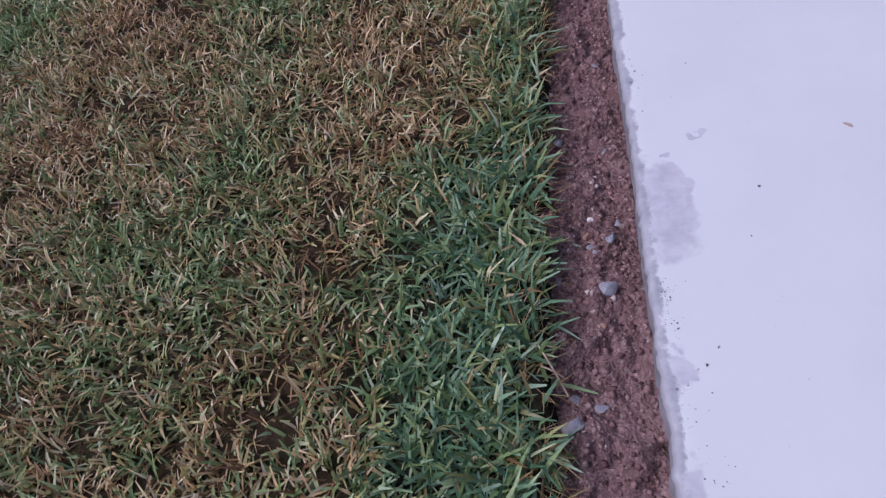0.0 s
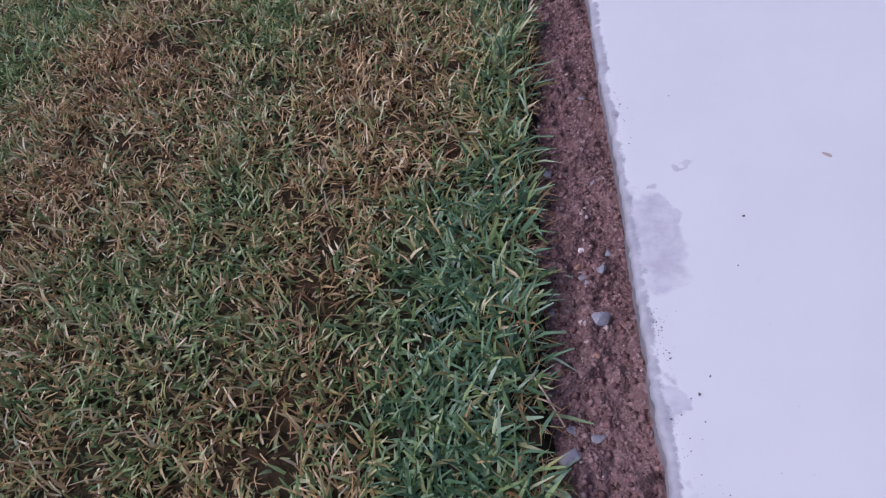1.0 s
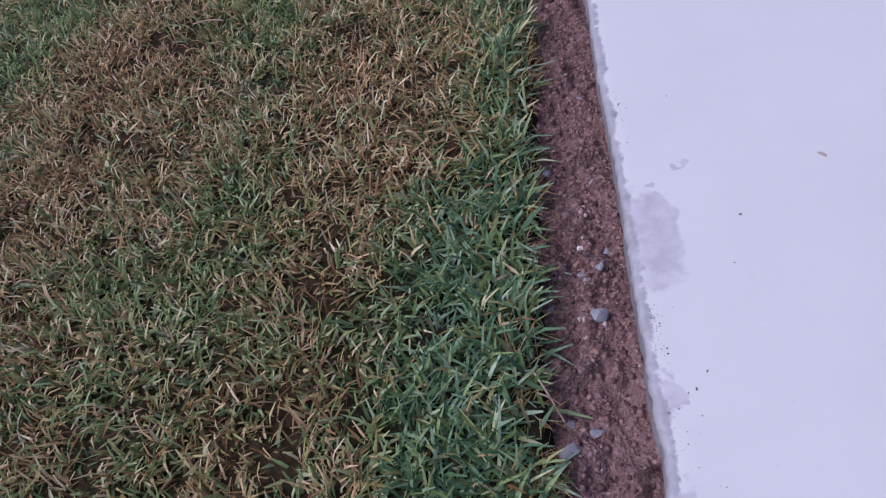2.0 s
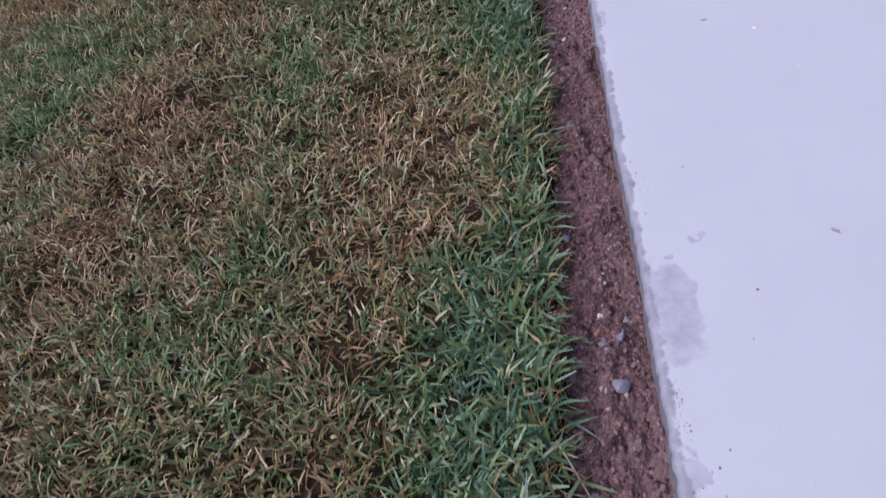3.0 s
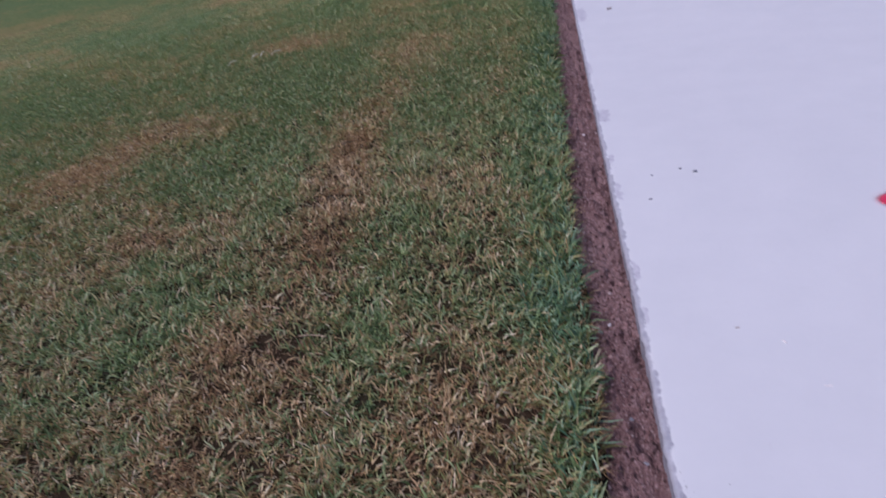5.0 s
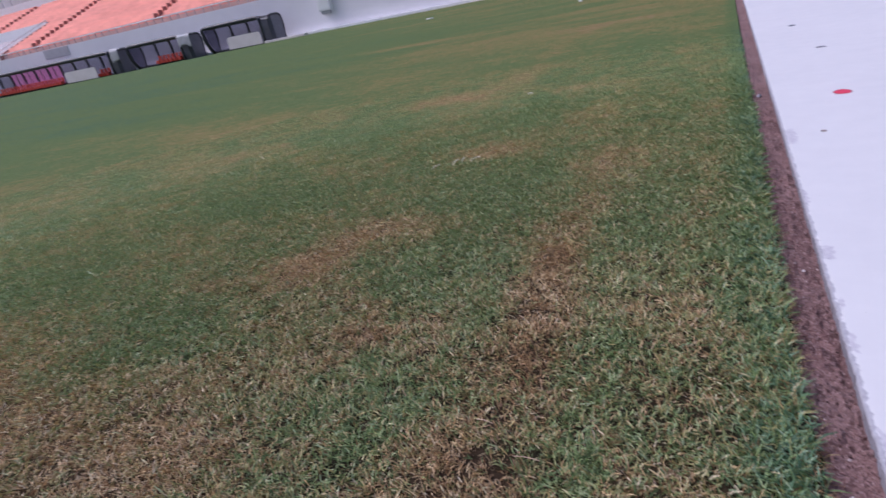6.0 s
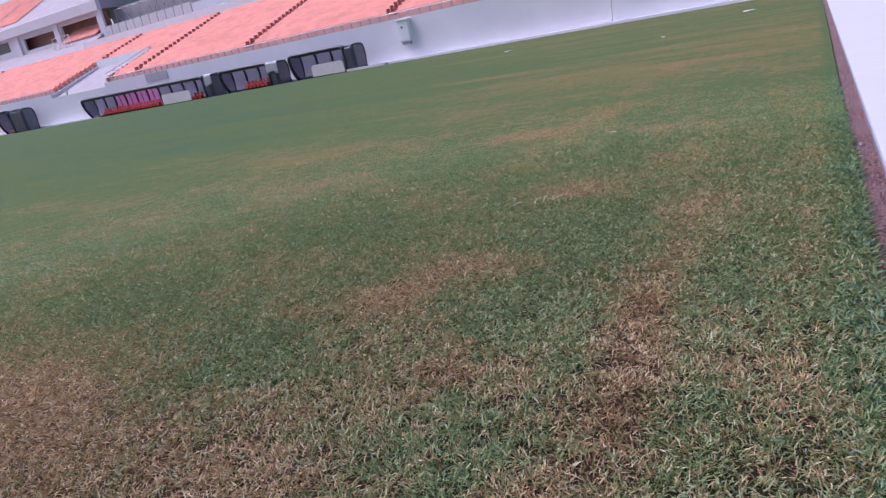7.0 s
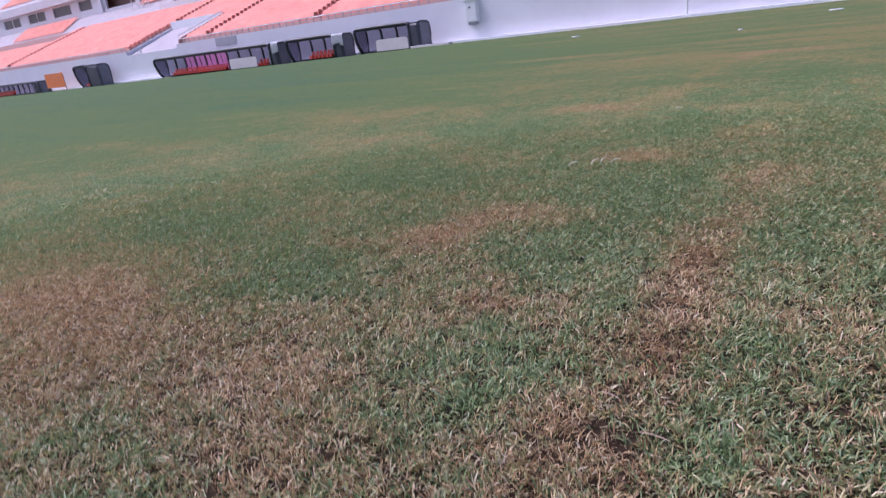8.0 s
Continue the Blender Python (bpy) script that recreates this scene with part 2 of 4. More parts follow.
M_WHITE = surface("white_metal", (0.70, 0.70, 0.70), (0.82, 0.82, 0.82), 20, 1.0, 0.4)
M_POST = surface("railing_post", (0.46, 0.32, 0.31), (0.60, 0.44, 0.43), 20, 1.0, 0.5)
M_STEEL = surface("galvanised_steel", (0.40, 0.39, 0.41), (0.58, 0.57, 0.59), 12, 1.0, 0.45, 0.3)
M_BLACK = surface("black_frame", (0.020, 0.020, 0.024), (0.050, 0.050, 0.058), 20, 2.0, 0.4)
M_DARKPANEL = surface("dark_panel", (0.130, 0.125, 0.155), (0.210, 0.205, 0.245), 8, 1.0, 0.35)
M_REDSEAT = surface("red_seat", (0.50, 0.035, 0.020), (0.72, 0.075, 0.035), 12, 2.0, 0.45)
M_ORANGEBOARD = surface("orange_board", (0.70, 0.16, 0.03), (0.82, 0.24, 0.06), 12, 1.0, 0.5)
M_GREYBOARD = surface("grey_board", (0.32, 0.32, 0.35), (0.44, 0.44, 0.47), 12, 1.0, 0.6)
M_TARP = surface("tarpaulin", (0.26, 0.255, 0.275), (0.50, 0.49, 0.51), 14, 1.2, 0.5, bump=0.5, depth=0.03)
M_BEIGE = surface("beige_panel", (0.56, 0.51, 0.49), (0.72, 0.66, 0.65), 10, 0.8, 0.7)
M_GLOOM = surface("window_dark", (0.06, 0.05, 0.055), (0.12, 0.10, 0.105), 6, 0.6, 0.4)
M_TERRACE = surface("terrace_concrete", (0.52, 0.33, 0.29), (0.66, 0.45, 0.40), 8, 0.6, 0.8)
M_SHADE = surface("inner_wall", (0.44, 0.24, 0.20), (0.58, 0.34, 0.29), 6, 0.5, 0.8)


def pane_mat(name, tint, share):
    m, n, l, p = nodes_of(name)
    p.inputs["Base Color"].default_value = (*[0.5 * c for c in tint], 1)
    p.inputs["Roughness"].default_value = 0.25
    t = n.new("ShaderNodeBsdfTransparent")
    t.inputs["Color"].default_value = (*tint, 1)
    mx = n.new("ShaderNodeMixShader")
    mx.inputs[0].default_value = share
    l.new(p.outputs[0], mx.inputs[1]), l.new(t.outputs[0], mx.inputs[2])
    l.new(mx.outputs[0], n["Material Output"].inputs["Surface"])
    return m


M_PANE = pane_mat("smoked_pane", (0.50, 0.49, 0.58), 0.66)
M_PINKPANE = pane_mat("magenta_pane", (0.96, 0.44, 0.74), 0.72)


# ---- helpers for meshes ----
def mesh_of(name, bm, material, smooth=False):
    me = bpy.data.meshes.new(name)
    bm.to_mesh(me)
    bm.free()
    me.materials.append(material)
    if smooth:
        me.polygons.foreach_set("use_smooth", [True] * len(me.polygons))
    return me


def part(name, bm, material, parent=None, label="", smooth=False):
    ob = new(name, mesh_of(name, bm, material, smooth))
    if parent:
        ob.parent = parent
    return tagged(ob, label)


def holder(name, at, label, category, group="", kind=""):
    ob = new(name)
    ob.empty_display_size = 0.1
    ob.matrix_basis = Matrix.Translation(at)
    return tagged(ob, label, category, group, kind)


def box(bm, x0, x1, y0, y1, z0, z1, bevel=0.0):
    v = [bm.verts.new((x, y, z)) for x in (x0, x1) for y in (y0, y1) for z in (z0, z1)]
    f = [bm.faces.new([v[i] for i in q]) for q in ((0, 1, 3, 2), (4, 6, 7, 5), (0, 4, 5, 1), (2, 3, 7, 6), (0, 2, 6, 4), (1, 5, 7, 3))]
    if bevel:
        bmesh.ops.bevel(bm, geom=list({e for q in f for e in q.edges}), offset=bevel, segments=2, affect="EDGES", profile=0.5)
    return bm


def block(*size, bevel=0.0):
    return box(bmesh.new(), *size, bevel=bevel)


def prism(bm, outline, axis_from, axis_to):
    """An outline in (y, z), carried along x."""
    a = [bm.verts.new((axis_from, y, z)) for y, z in outline]
    b = [bm.verts.new((axis_to, y, z)) for y, z in outline]
    k = len(outline)
    bm.faces.new(a), bm.faces.new(b[::-1])
    for i in range(k):
        bm.faces.new((a[i], b[i], b[(i + 1) % k], a[(i + 1) % k]))
    return bm


def tube(bm, points, radius, sides=6):
    rings = []
    for i, pt in enumerate(points):
        way = (Vector(points[min(i + 1, len(points) - 1)]) - Vector(points[max(i - 1, 0)])).normalized()
        turn = way.to_track_quat("Z", "Y").to_matrix()
        rings.append([bm.verts.new(Vector(pt) + turn @ Vector((radius * math.cos(2 * math.pi * k / sides), radius * math.sin(2 * math.pi * k / sides), 0))) for k in range(sides)])
    for a, b in zip(rings, rings[1:]):
        for k in range(sides):
            bm.faces.new((a[k], a[(k + 1) % sides], b[(k + 1) % sides], b[k]))
    bm.faces.new(rings[0][::-1]), bm.faces.new(rings[-1])
    return bm


def array_mesh(name, verts, faces, material, smooth=False):
    """A mesh from numpy arrays: verts (n, 3) and faces (m, 3) or (m, 4)."""
    me = bpy.data.meshes.new(name)
    side = faces.shape[1]
    me.vertices.add(len(verts)), me.loops.add(faces.size), me.polygons.add(len(faces))
    me.vertices.foreach_set("co", verts.astype(np.float32).ravel())
    me.loops.foreach_set("vertex_index", faces.astype(np.int32).ravel())
    me.polygons.foreach_set("loop_start", np.arange(0, faces.size, side, dtype=np.int32))
    me.update(calc_edges=True)
    if smooth:
        me.polygons.foreach_set("use_smooth", np.ones(len(faces), bool))
    me.materials.append(material)
    return me


def float_layer(me, name, values):
    me.attributes.new(name, "FLOAT", "POINT").data.foreach_set("value", values.astype(np.float32))


def grid_faces(nx, ny):
    i, j = np.meshgrid(np.arange(nx - 1), np.arange(ny - 1), indexing="ij")
    a = (i * ny + j).ravel()
    return np.stack([a, a + ny, a + ny + 1, a + 1], 1)


def vnoise(x, y, seed=0):
    """Smooth value noise in 0..1 on arrays."""
    xi, yi = np.floor(x).astype(np.int64), np.floor(y).astype(np.int64)
    u, v = x - xi, y - yi
    u, v = u * u * (3 - 2 * u), v * v * (3 - 2 * v)

    def h(a, b):
        k = (a * 374761393 + b * 668265263 + seed * 974634777) & 0x7FFFFFFF
        k = ((k ^ (k >> 13)) * 1274126177) & 0x7FFFFFFF
        return ((k ^ (k >> 16)) & 0xFFFF) / 65535.0

    return (h(xi, yi) * (1 - u) + h(xi + 1, yi) * u) * (1 - v) + (h(xi, yi + 1) * (1 - u) + h(xi + 1, yi + 1) * u) * v


def fbm(x, y, seed=0, octaves=4):
    total, amp, norm = 0.0, 1.0, 0.0
    for k in range(octaves):
        total, norm = total + amp * vnoise(x * 2**k + 17.3 * k, y * 2**k - 9.1 * k, seed + k), norm + amp
        amp *= 0.55
    return total / norm


# ---- the turf: where it is dry and where it is lush ----
# Dry patches: x, y, half width, half length, strength.
DRY_NEAR = [(-0.76, 1.72, 0.12, 0.14, 0.42), (-0.30, 1.58, 0.11, 0.13, 0.55), (-0.40, 1.66, 0.12, 0.10, 0.42), (-0.40, 1.25, 0.06, 0.06, 0.50),
            (-0.90, 1.42, 0.12, 0.13, 0.42), (-0.52, 0.99, 0.14, 0.045, 0.46), (-0.86, 1.86, 0.09, 0.12, 0.46), (-0.92, 1.62, 0.11, 0.13, 0.48),
            (-0.66, 1.62, 0.08, 0.08, 0.30), (-0.44, 1.86, 0.10, 0.09, 0.38), (-0.36, 1.46, 0.07, 0.05, 0.42), (-0.24, 1.46, 0.07, 0.05, 0.42),
            (-0.76, 1.12, 0.10, 0.10, 0.34), (-0.36, 1.13, 0.05, 0.06, 0.34), (-0.66, 1.50, 0.05, 0.06, 0.26), (-0.22, 1.70, 0.05, 0.12, 0.24)]
DRY_MID = [(-0.93, 3.30, 0.10, 0.20, 0.50), (-0.90, 2.95, 0.09, 0.20, 0.62), (-0.86, 2.66, 0.11, 0.15, 0.85), (-0.83, 2.36, 0.12, 0.16, 0.66),
           (-0.77, 2.09, 0.11, 0.10, 0.66), (-0.91, 1.86, 0.12, 0.09, 0.50), (-0.91, 4.15, 0.14, 0.40, 0.40), (-2.10, 2.90, 0.17, 0.20, 0.80),
           (-1.97, 3.30, 0.16, 0.22, 0.66), (-1.72, 3.46, 0.18, 0.15, 0.56), (-0.40, 2.48, 0.09, 0.12, 0.46), (-0.42, 2.14, 0.08, 0.08, 0.38),
           (-1.42, 2.42, 0.18, 0.12, 0.40), (-1.62, 2.62, 0.16, 0.14, 0.30), (-1.16, 2.46, 0.09, 0.10, 0.26), (-0.56, 2.60, 0.06, 0.20, 0.26)]
DRY_WIDE = [(-2.75, 1.66, 0.55, 0.24, 0.56), (-3.40, 1.80, 0.55, 0.24, 0.52), (-1.78, 1.74, 0.26, 0.14, 0.50), (-1.44, 1.42, 0.22, 0.14, 0.40),
            (-0.98, 1.74, 0.12, 0.12, 0.22), (-1.76, 4.72, 0.26, 0.20, 0.52), (-2.66, 4.62, 0.30, 0.22, 0.40), (-3.05, 7.05, 0.45, 0.30, 0.46),
            (-1.50, 6.90, 0.40, 0.28, 0.36), (-1.15, 5.62, 0.24, 0.25, 0.36), (-5.9, 6.9, 1.5, 0.6, 0.32), (-4.6, 5.3, 0.7, 0.35, 0.30),
            (-2.50, 1.42, 1.30, 0.60, 0.34), (-1.45, 1.60, 0.45, 0.35, 0.10), (-6.3, 8.8, 1.6, 0.6, 0.26), (-2.1, 2.05, 0.20, 0.12, 0.26)]
LUSH = [(-0.62, 1.28, 0.15, 0.07, 0.26), (-0.52, 1.43, 0.12, 0.08, 0.24), (-0.49, 1.14, 0.11, 0.06, 0.18), (-1.22, 1.98, 0.16, 0.22, 0.26),
        (-0.54, 2.10, 0.16, 0.12, 0.26), (-0.20, 1.95, 0.10, 0.16, 0.40), (-1.38, 3.62, 0.30, 0.40, 0.36), (-2.30, 2.34, 0.34, 0.16, 0.22),
        (-3.1, 3.85, 0.55, 0.28, 0.32), (-3.4, 2.75, 0.5, 0.22, 0.22), (-0.62, 3.6, 0.12, 0.5, 0.18), (-1.20, 2.10, 0.18, 0.16, 0.18),
        (-1.95, 1.30, 0.20, 0.14, 0.24), (-0.28, 3.2, 0.10, 0.6, 0.18), (-0.60, 2.36, 0.07, 0.12, 0.20), (-1.40, 2.90, 0.22, 0.18, 0.18),
        (-0.60, 1.90, 0.09, 0.12, 0.30), (-0.57, 1.62, 0.07, 0.10, 0.20), (-1.32, 1.76, 0.16, 0.16, 0.20)]
# Worn streaks and a curved foot track farther out: x, y, half width, half length, strength.
STREAKS = [(-2.36, 7.9, 0.16, 0.6, 0.34), (-2.50, 9.2, 0.17, 0.8, 0.34), (-2.54, 10.8, 0.19, 1.0, 0.36), (-2.42, 12.4, 0.24, 0.8, 0.38), (-1.80, 13.2, 0.50, 0.30, 0.42),
           (-8.1, 16.0, 0.9, 0.22, 0.42), (-6.6, 15.9, 0.8, 0.22, 0.46), (-5.2, 15.9, 0.7, 0.25, 0.48), (-2.7, 13.1, 0.5, 0.20, 0.50), (-1.68, 9.85, 0.22, 0.12, 0.48),
           (-0.95, 12.9, 0.4, 0.25, 0.46), (-2.1, 15.9, 0.6, 0.3, 0.42), (-4.0, 13.6, 0.8, 0.25, 0.34), (-3.5, 17.8, 1.2, 0.4, 0.40), (-5.4, 12.2, 0.8, 0.30, 0.30),
           (-1.0, 17.2, 0.6, 0.5, 0.40), (-3.4, 10.2, 0.5, 0.25, 0.26), (-0.30, 5.45, 0.12, 0.22, 0.40), (-4.9, 9.4, 0.9, 0.30, 0.28)]
# Worn holes where dark thatch and earth show: x, y, half width, half length.
BARE = [(-0.865, 1.515, 0.045, 0.035), (-0.385, 1.215, 0.030, 0.030), (-0.365, 1.085, 0.045, 0.022), (-0.330, 1.405, 0.040, 0.016), (-0.395, 1.725, 0.020, 0.020),
        (-0.84, 2.33, 0.10, 0.09), (-0.375, 1.800, 0.022, 0.018), (-0.91, 1.84, 0.05, 0.03), (-0.89, 3.02, 0.07, 0.14), (-0.640, 1.040, 0.030, 0.015), (-0.740, 1.70, 0.030, 0.022),
        (-0.430, 0.990, 0.030, 0.018), (-0.80, 2.20, 0.06, 0.05), (-0.97, 1.40, 0.03, 0.03), (-1.45, 2.38, 0.08, 0.05)]


def edge_x(y):
    """The ragged border of the turf along the soil."""
    return -0.106 + 0.022 * (fbm(y * 3.1, y * 0 + 4.0, 5) - 0.5) - 0.012 * np.clip((y - 2.0) / 0.3, 0, 1)


def dryness(x, y):
    wx, wy = x + 0.09 * (fbm(x * 5, y * 5, 21) - 0.5), y + 0.12 * (fbm(x * 5, y * 5, 31) - 0.5)
    r, way = np.hypot(x, y - 0.8), np.arctan2(-x, y)
    close = np.clip((3.4 - r) / 2.2, 0, 1)
    d = 0.375 + 0.025 * close + (0.36 + 0.24 * close) * (fbm(x * 11.0, y * 10.0, 3) - 0.5) + (0.20 + 0.28 * close) * (fbm(x * 34.0, y * 30.0, 13, 2) - 0.5) + 0.30 * (fbm(x * 1.6, y * 1.4, 8) - 0.5)
    for group, sign in ((DRY_NEAR, 0.50), (DRY_MID, 0.47), (DRY_WIDE, 0.42), (LUSH, -0.56)):
        for px, py, a, b, s in group:
            d = d + sign * s * np.exp(-0.7 * (((wx - px) / a) ** 2 + ((wy - py) / b) ** 2) ** 1.15)
    d = np.where(d > 0.52, 0.52 + (0.85 - 0.30 * close) * (d - 0.52), d)
    d = np.maximum(d, 0.26 * np.clip((r - 1.2) / 0.8, 0, 1))
    far = np.clip((r - 6) / 8, 0, 1)
    plain = 0.395 + 0.40 * (fbm(x * 0.12, y * 0.55, 40) - 0.5) + 0.30 * (fbm(x * 0.5, y * 2.2, 44, 3) - 0.5) - 0.25 * np.clip((way - 0.35) / 0.45, 0, 1) * np.clip((r - 7) / 6, 0, 1)
    d = d * (1 - far) + far * np.maximum(plain, 0.12)
    d = np.where(far > 0.3, np.minimum(d, 0.47), d)
    for px, py, a, b, s in STREAKS:
        d = d + 0.24 * s * np.exp(-0.8 * (((x - px) / a) ** 2 + ((y - py) / b) ** 2))
    tall = np.clip((y - 1.75) / 0.4, 0, 1)
    band = np.clip((x - edge_x(y) + 0.21 - 0.12 * np.clip((y - 1.38) / 0.08, 0, 1) + 0.10 * np.clip((y - 1.85) / 0.1, 0, 1)) / (0.09 + 0.10 * tall), 0, 1)
    return np.clip(d - (0.46 - 0.22 * tall) * band * np.clip(1.4 - r / 40, 0, 1), 0, 1)


def bareness(x, y):
    """How thin the blades stand: 1 in the middle of a worn hole."""
    wx, wy = x + 0.04 * (fbm(x * 18, y * 18, 23) - 0.5), y + 0.04 * (fbm(x * 18, y * 18, 33) - 0.5)
    b = 0 * x
    for px, py, a, c in BARE:
        b = np.maximum(b, np.exp(-0.9 * (((wx - px) / a) ** 2 + ((wy - py) / c) ** 2)))
    return b


def dip(x, y=54.0):
    """The pitch falls gently towards its far corner."""
    return -0.0075 * np.clip(-x - 38, 0, 90) * np.clip((y - 20) / 30, 0, 1)


def ground_z(x, y):
    bank = np.clip((x - edge_x(y)) / 0.02, 0, 1)
    return dip(x, y) - 0.032 + 0.010 * (fbm(x * 14, y * 14, 60) - 0.5) * np.exp(-np.hypot(x, y) / 6) - 0.05 * bank


def ticks(*runs):
    return np.concatenate([np.arange(a, b, s) for a, b, s in runs])


def build_ground():
    xs = np.concatenate([-np.geomspace(900, 9, 60), ticks((-8.8, -3.0, 0.10), (-3.0, -0.2, 0.025), (-0.2, 0.02, 0.01)), [0.05, 0.5, 3, 9], np.geomspace(12, 900, 16)])
    ys = np.concatenate([-np.geomspace(900, 2, 16), ticks((-1.0, 0.6, 0.2), (0.6, 4.5, 0.025), (4.5, 12, 0.09), (12, 20, 0.16), (20, 30, 0.4), (30, 60, 1.5)), np.geomspace(62, 900, 14)])
    x, y = np.meshgrid(xs, ys, indexing="ij")
    x, y = x.ravel(), y.ravel()
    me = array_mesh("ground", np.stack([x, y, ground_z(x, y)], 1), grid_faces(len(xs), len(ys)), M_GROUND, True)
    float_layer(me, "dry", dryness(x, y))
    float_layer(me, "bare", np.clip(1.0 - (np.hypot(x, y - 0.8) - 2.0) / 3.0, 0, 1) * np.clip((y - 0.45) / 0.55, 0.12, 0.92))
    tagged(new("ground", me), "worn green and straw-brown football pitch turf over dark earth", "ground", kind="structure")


def blade_set(rng, x, y, length, width, lean, dry, shade, segments):
    """Bent, twisted blades of three triangles, or single ones far off: verts, faces and the two layers."""
    k = len(x)
    tuft = 4 * np.pi * fbm(x * 16, y * 16, 66, 2)
    head = np.where(rng.uniform(0, 1, k) < 0.68, rng.uniform(0, 2 * np.pi, k), tuft + rng.normal(0, 0.6, k))
    root = np.stack([x, y, ground_z(x, y) - 0.003], 1)

    def ahead(a):
        return np.stack([np.cos(head) * np.sin(a), np.sin(head) * np.sin(a), np.cos(a)], 1)

    flat = np.stack([-np.sin(head), np.cos(head), 0 * head], 1)
    roll = rng.normal(0, 0.55, k)[:, None]
    droop = np.minimum(lean + rng.uniform(0.15, 0.75, k), 1.75)
    up = np.cross(ahead(lean), flat)
    side = (flat * np.cos(roll) + up * np.sin(roll)) * (width * 0.5)[:, None]
    mid = root + ahead(lean) * (length * 0.5)[:, None]
    tip = mid + ahead(droop) * (length * 0.5)[:, None]
    tip[:, 2] = np.maximum(tip[:, 2], root[:, 2] + 0.008)
    if segments == 2:
        v = np.stack([root, mid + side, tip, mid - side], 1).reshape(-1, 3)
        o = 4 * np.arange(k)[:, None]
        f = np.concatenate([o + np.array([q]) for q in ((0, 1, 2), (0, 2, 3))], 1).reshape(-1, 3)
        return v, f, np.repeat(dry, 4), np.repeat(shade, 4)
    if segments == 1:
        v = np.stack([root - side, root + side, tip], 1).reshape(-1, 3)
        f = np.arange(3 * k).reshape(-1, 3)
        return v, f, np.repeat(dry, 3), np.repeat(shade, 3)
    end = rng.uniform(0.05, 0.5, k)[:, None]
    v = np.stack([root - side * 0.8, root + side * 0.8, mid + side, mid - side, tip + side * end, tip - side * end], 1).reshape(-1, 3)
    o = 6 * np.arange(k)[:, None]
    f = np.concatenate([o + np.array([q]) for q in ((0, 1, 2), (0, 2, 3), (3, 2, 4), (3, 4, 5))], 1).reshape(-1, 3)
    return v, f, np.repeat(dry, 6), np.repeat(shade, 6)


def build_grass():
    rng = np.random.default_rng(7)
    sets = []
    # ring radii, blades per square metre, size factor, segments
    for r0, r1, per, size, seg in ((0.0, 1.3, 47000, 1.25, 3), (1.3, 2.4, 39000, 1.35, 3), (2.4, 5.0, 25000, 1.75, 2), (5.0, 7.0, 9000, 1.7, 1)):
        # neighbouring rings fade into one another
        lo, hi = 0.8 * r0, 1.2 * r1
        k = int(math.pi / 4 * (hi**2 - lo**2) * 1.30 * per)
        r = np.sqrt(rng.uniform(lo**2, hi**2, k))
        a = rng.uniform(-0.06, math.pi / 2 + 0.40, k)
        fade = np.clip((r - lo) / max(0.4 * r0, 1e-6), 0, 1) * np.clip((hi - r) / (0.4 * r1), 0, 1) * np.clip((math.pi / 2 + 0.40 - a) / 0.28, 0, 1)
        x, y = -r * np.sin(a), 0.8 + r * np.cos(a)
        keep = (x < edge_x(y) + rng.uniform(-0.018, 0.014, k)) & (y < 55)
        # tufts with gaps between them
        clump = fbm(x * 26, y * 26, 77, 3)
        x, y, r, clump, fade, keep = x[keep], y[keep], r[keep], clump[keep], fade[keep], keep[keep]
        k = len(x)
        dry = dryness(x, y)
        least = np.where(dry > 0.55, 0.18, 0.30) + 0.2 * np.clip((r - 2.5) / 2, 0, 1)  # worn places have bare gaps
        keep &= rng.uniform(0, 1, k) < np.clip(0.66 + 3.6 * (clump - 0.42) - 0.12 * (dry > 0.55) - 0.16 * (dry < 0.15), least, 1.0) * fade * (1 - 0.22 * bareness(x, y))
        x, y, dry, r = x[keep], y[keep], dry[keep], r[keep]
        dead = bareness(x, y)
        k = len(x)
        rim = np.exp(-((x - edge_x(y)) / 0.15) ** 2) * np.clip(1.35 - dry * 1.7, 0.25, 1)
        calm = np.clip(1.25 - np.hypot(x, y) / 7, 0.12, 1)  # far blades blend into one tone
        d = dry + calm * ((0.15 + 0.11 * np.clip(2.2 - r, 0, 1)) * rng.normal(0, 1, k) + 0.34 * (rng.uniform(0, 1, k) < 0.13)) + 0.16 * dead
        d = np.clip(np.maximum(d, 0.19 * (1 - 1.4 * rim)), 0, 1)  # blue-green blades grow along the edge alone
        length = (0.014 + 0.022 * rng.uniform(0, 1, k) + 0.018 * rim * rng.uniform(0.2, 1, k)) * (0.75 + 0.25 * size)
        width = (0.0018 + 0.0018 * rng.uniform(0, 1, k) + 0.0006 * rim * rng.uniform(0.3, 1, k)) * size * np.where(d > 0.6, 0.8, 1.0)
        lean = np.clip(rng.normal(0.90, 0.38, k) + 0.12 * np.clip((r - 1.8) / 3, 0, 1), 0.05, 1.5)
        # farther blades are toned lighter, which stands for the sheen at a low view
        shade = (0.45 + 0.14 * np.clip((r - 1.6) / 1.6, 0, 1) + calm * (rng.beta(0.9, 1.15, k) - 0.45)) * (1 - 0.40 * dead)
        sets.append(blade_set(rng, x, y, length, width, lean, d, shade, seg))
    # dry thin stems that hang from the turf's edge over the soil
    k = 9000
    y = 0.85 + 3.4 * rng.uniform(0, 1, k) ** 1.4
    x = edge_x(y) + rng.uniform(-0.030, 0.010, k)
    keep = rng.uniform(0, 1, k) < 0.25 + 1.6 * np.clip(fbm(x * 20, y * 14, 71, 2) - 0.40, 0, 1)
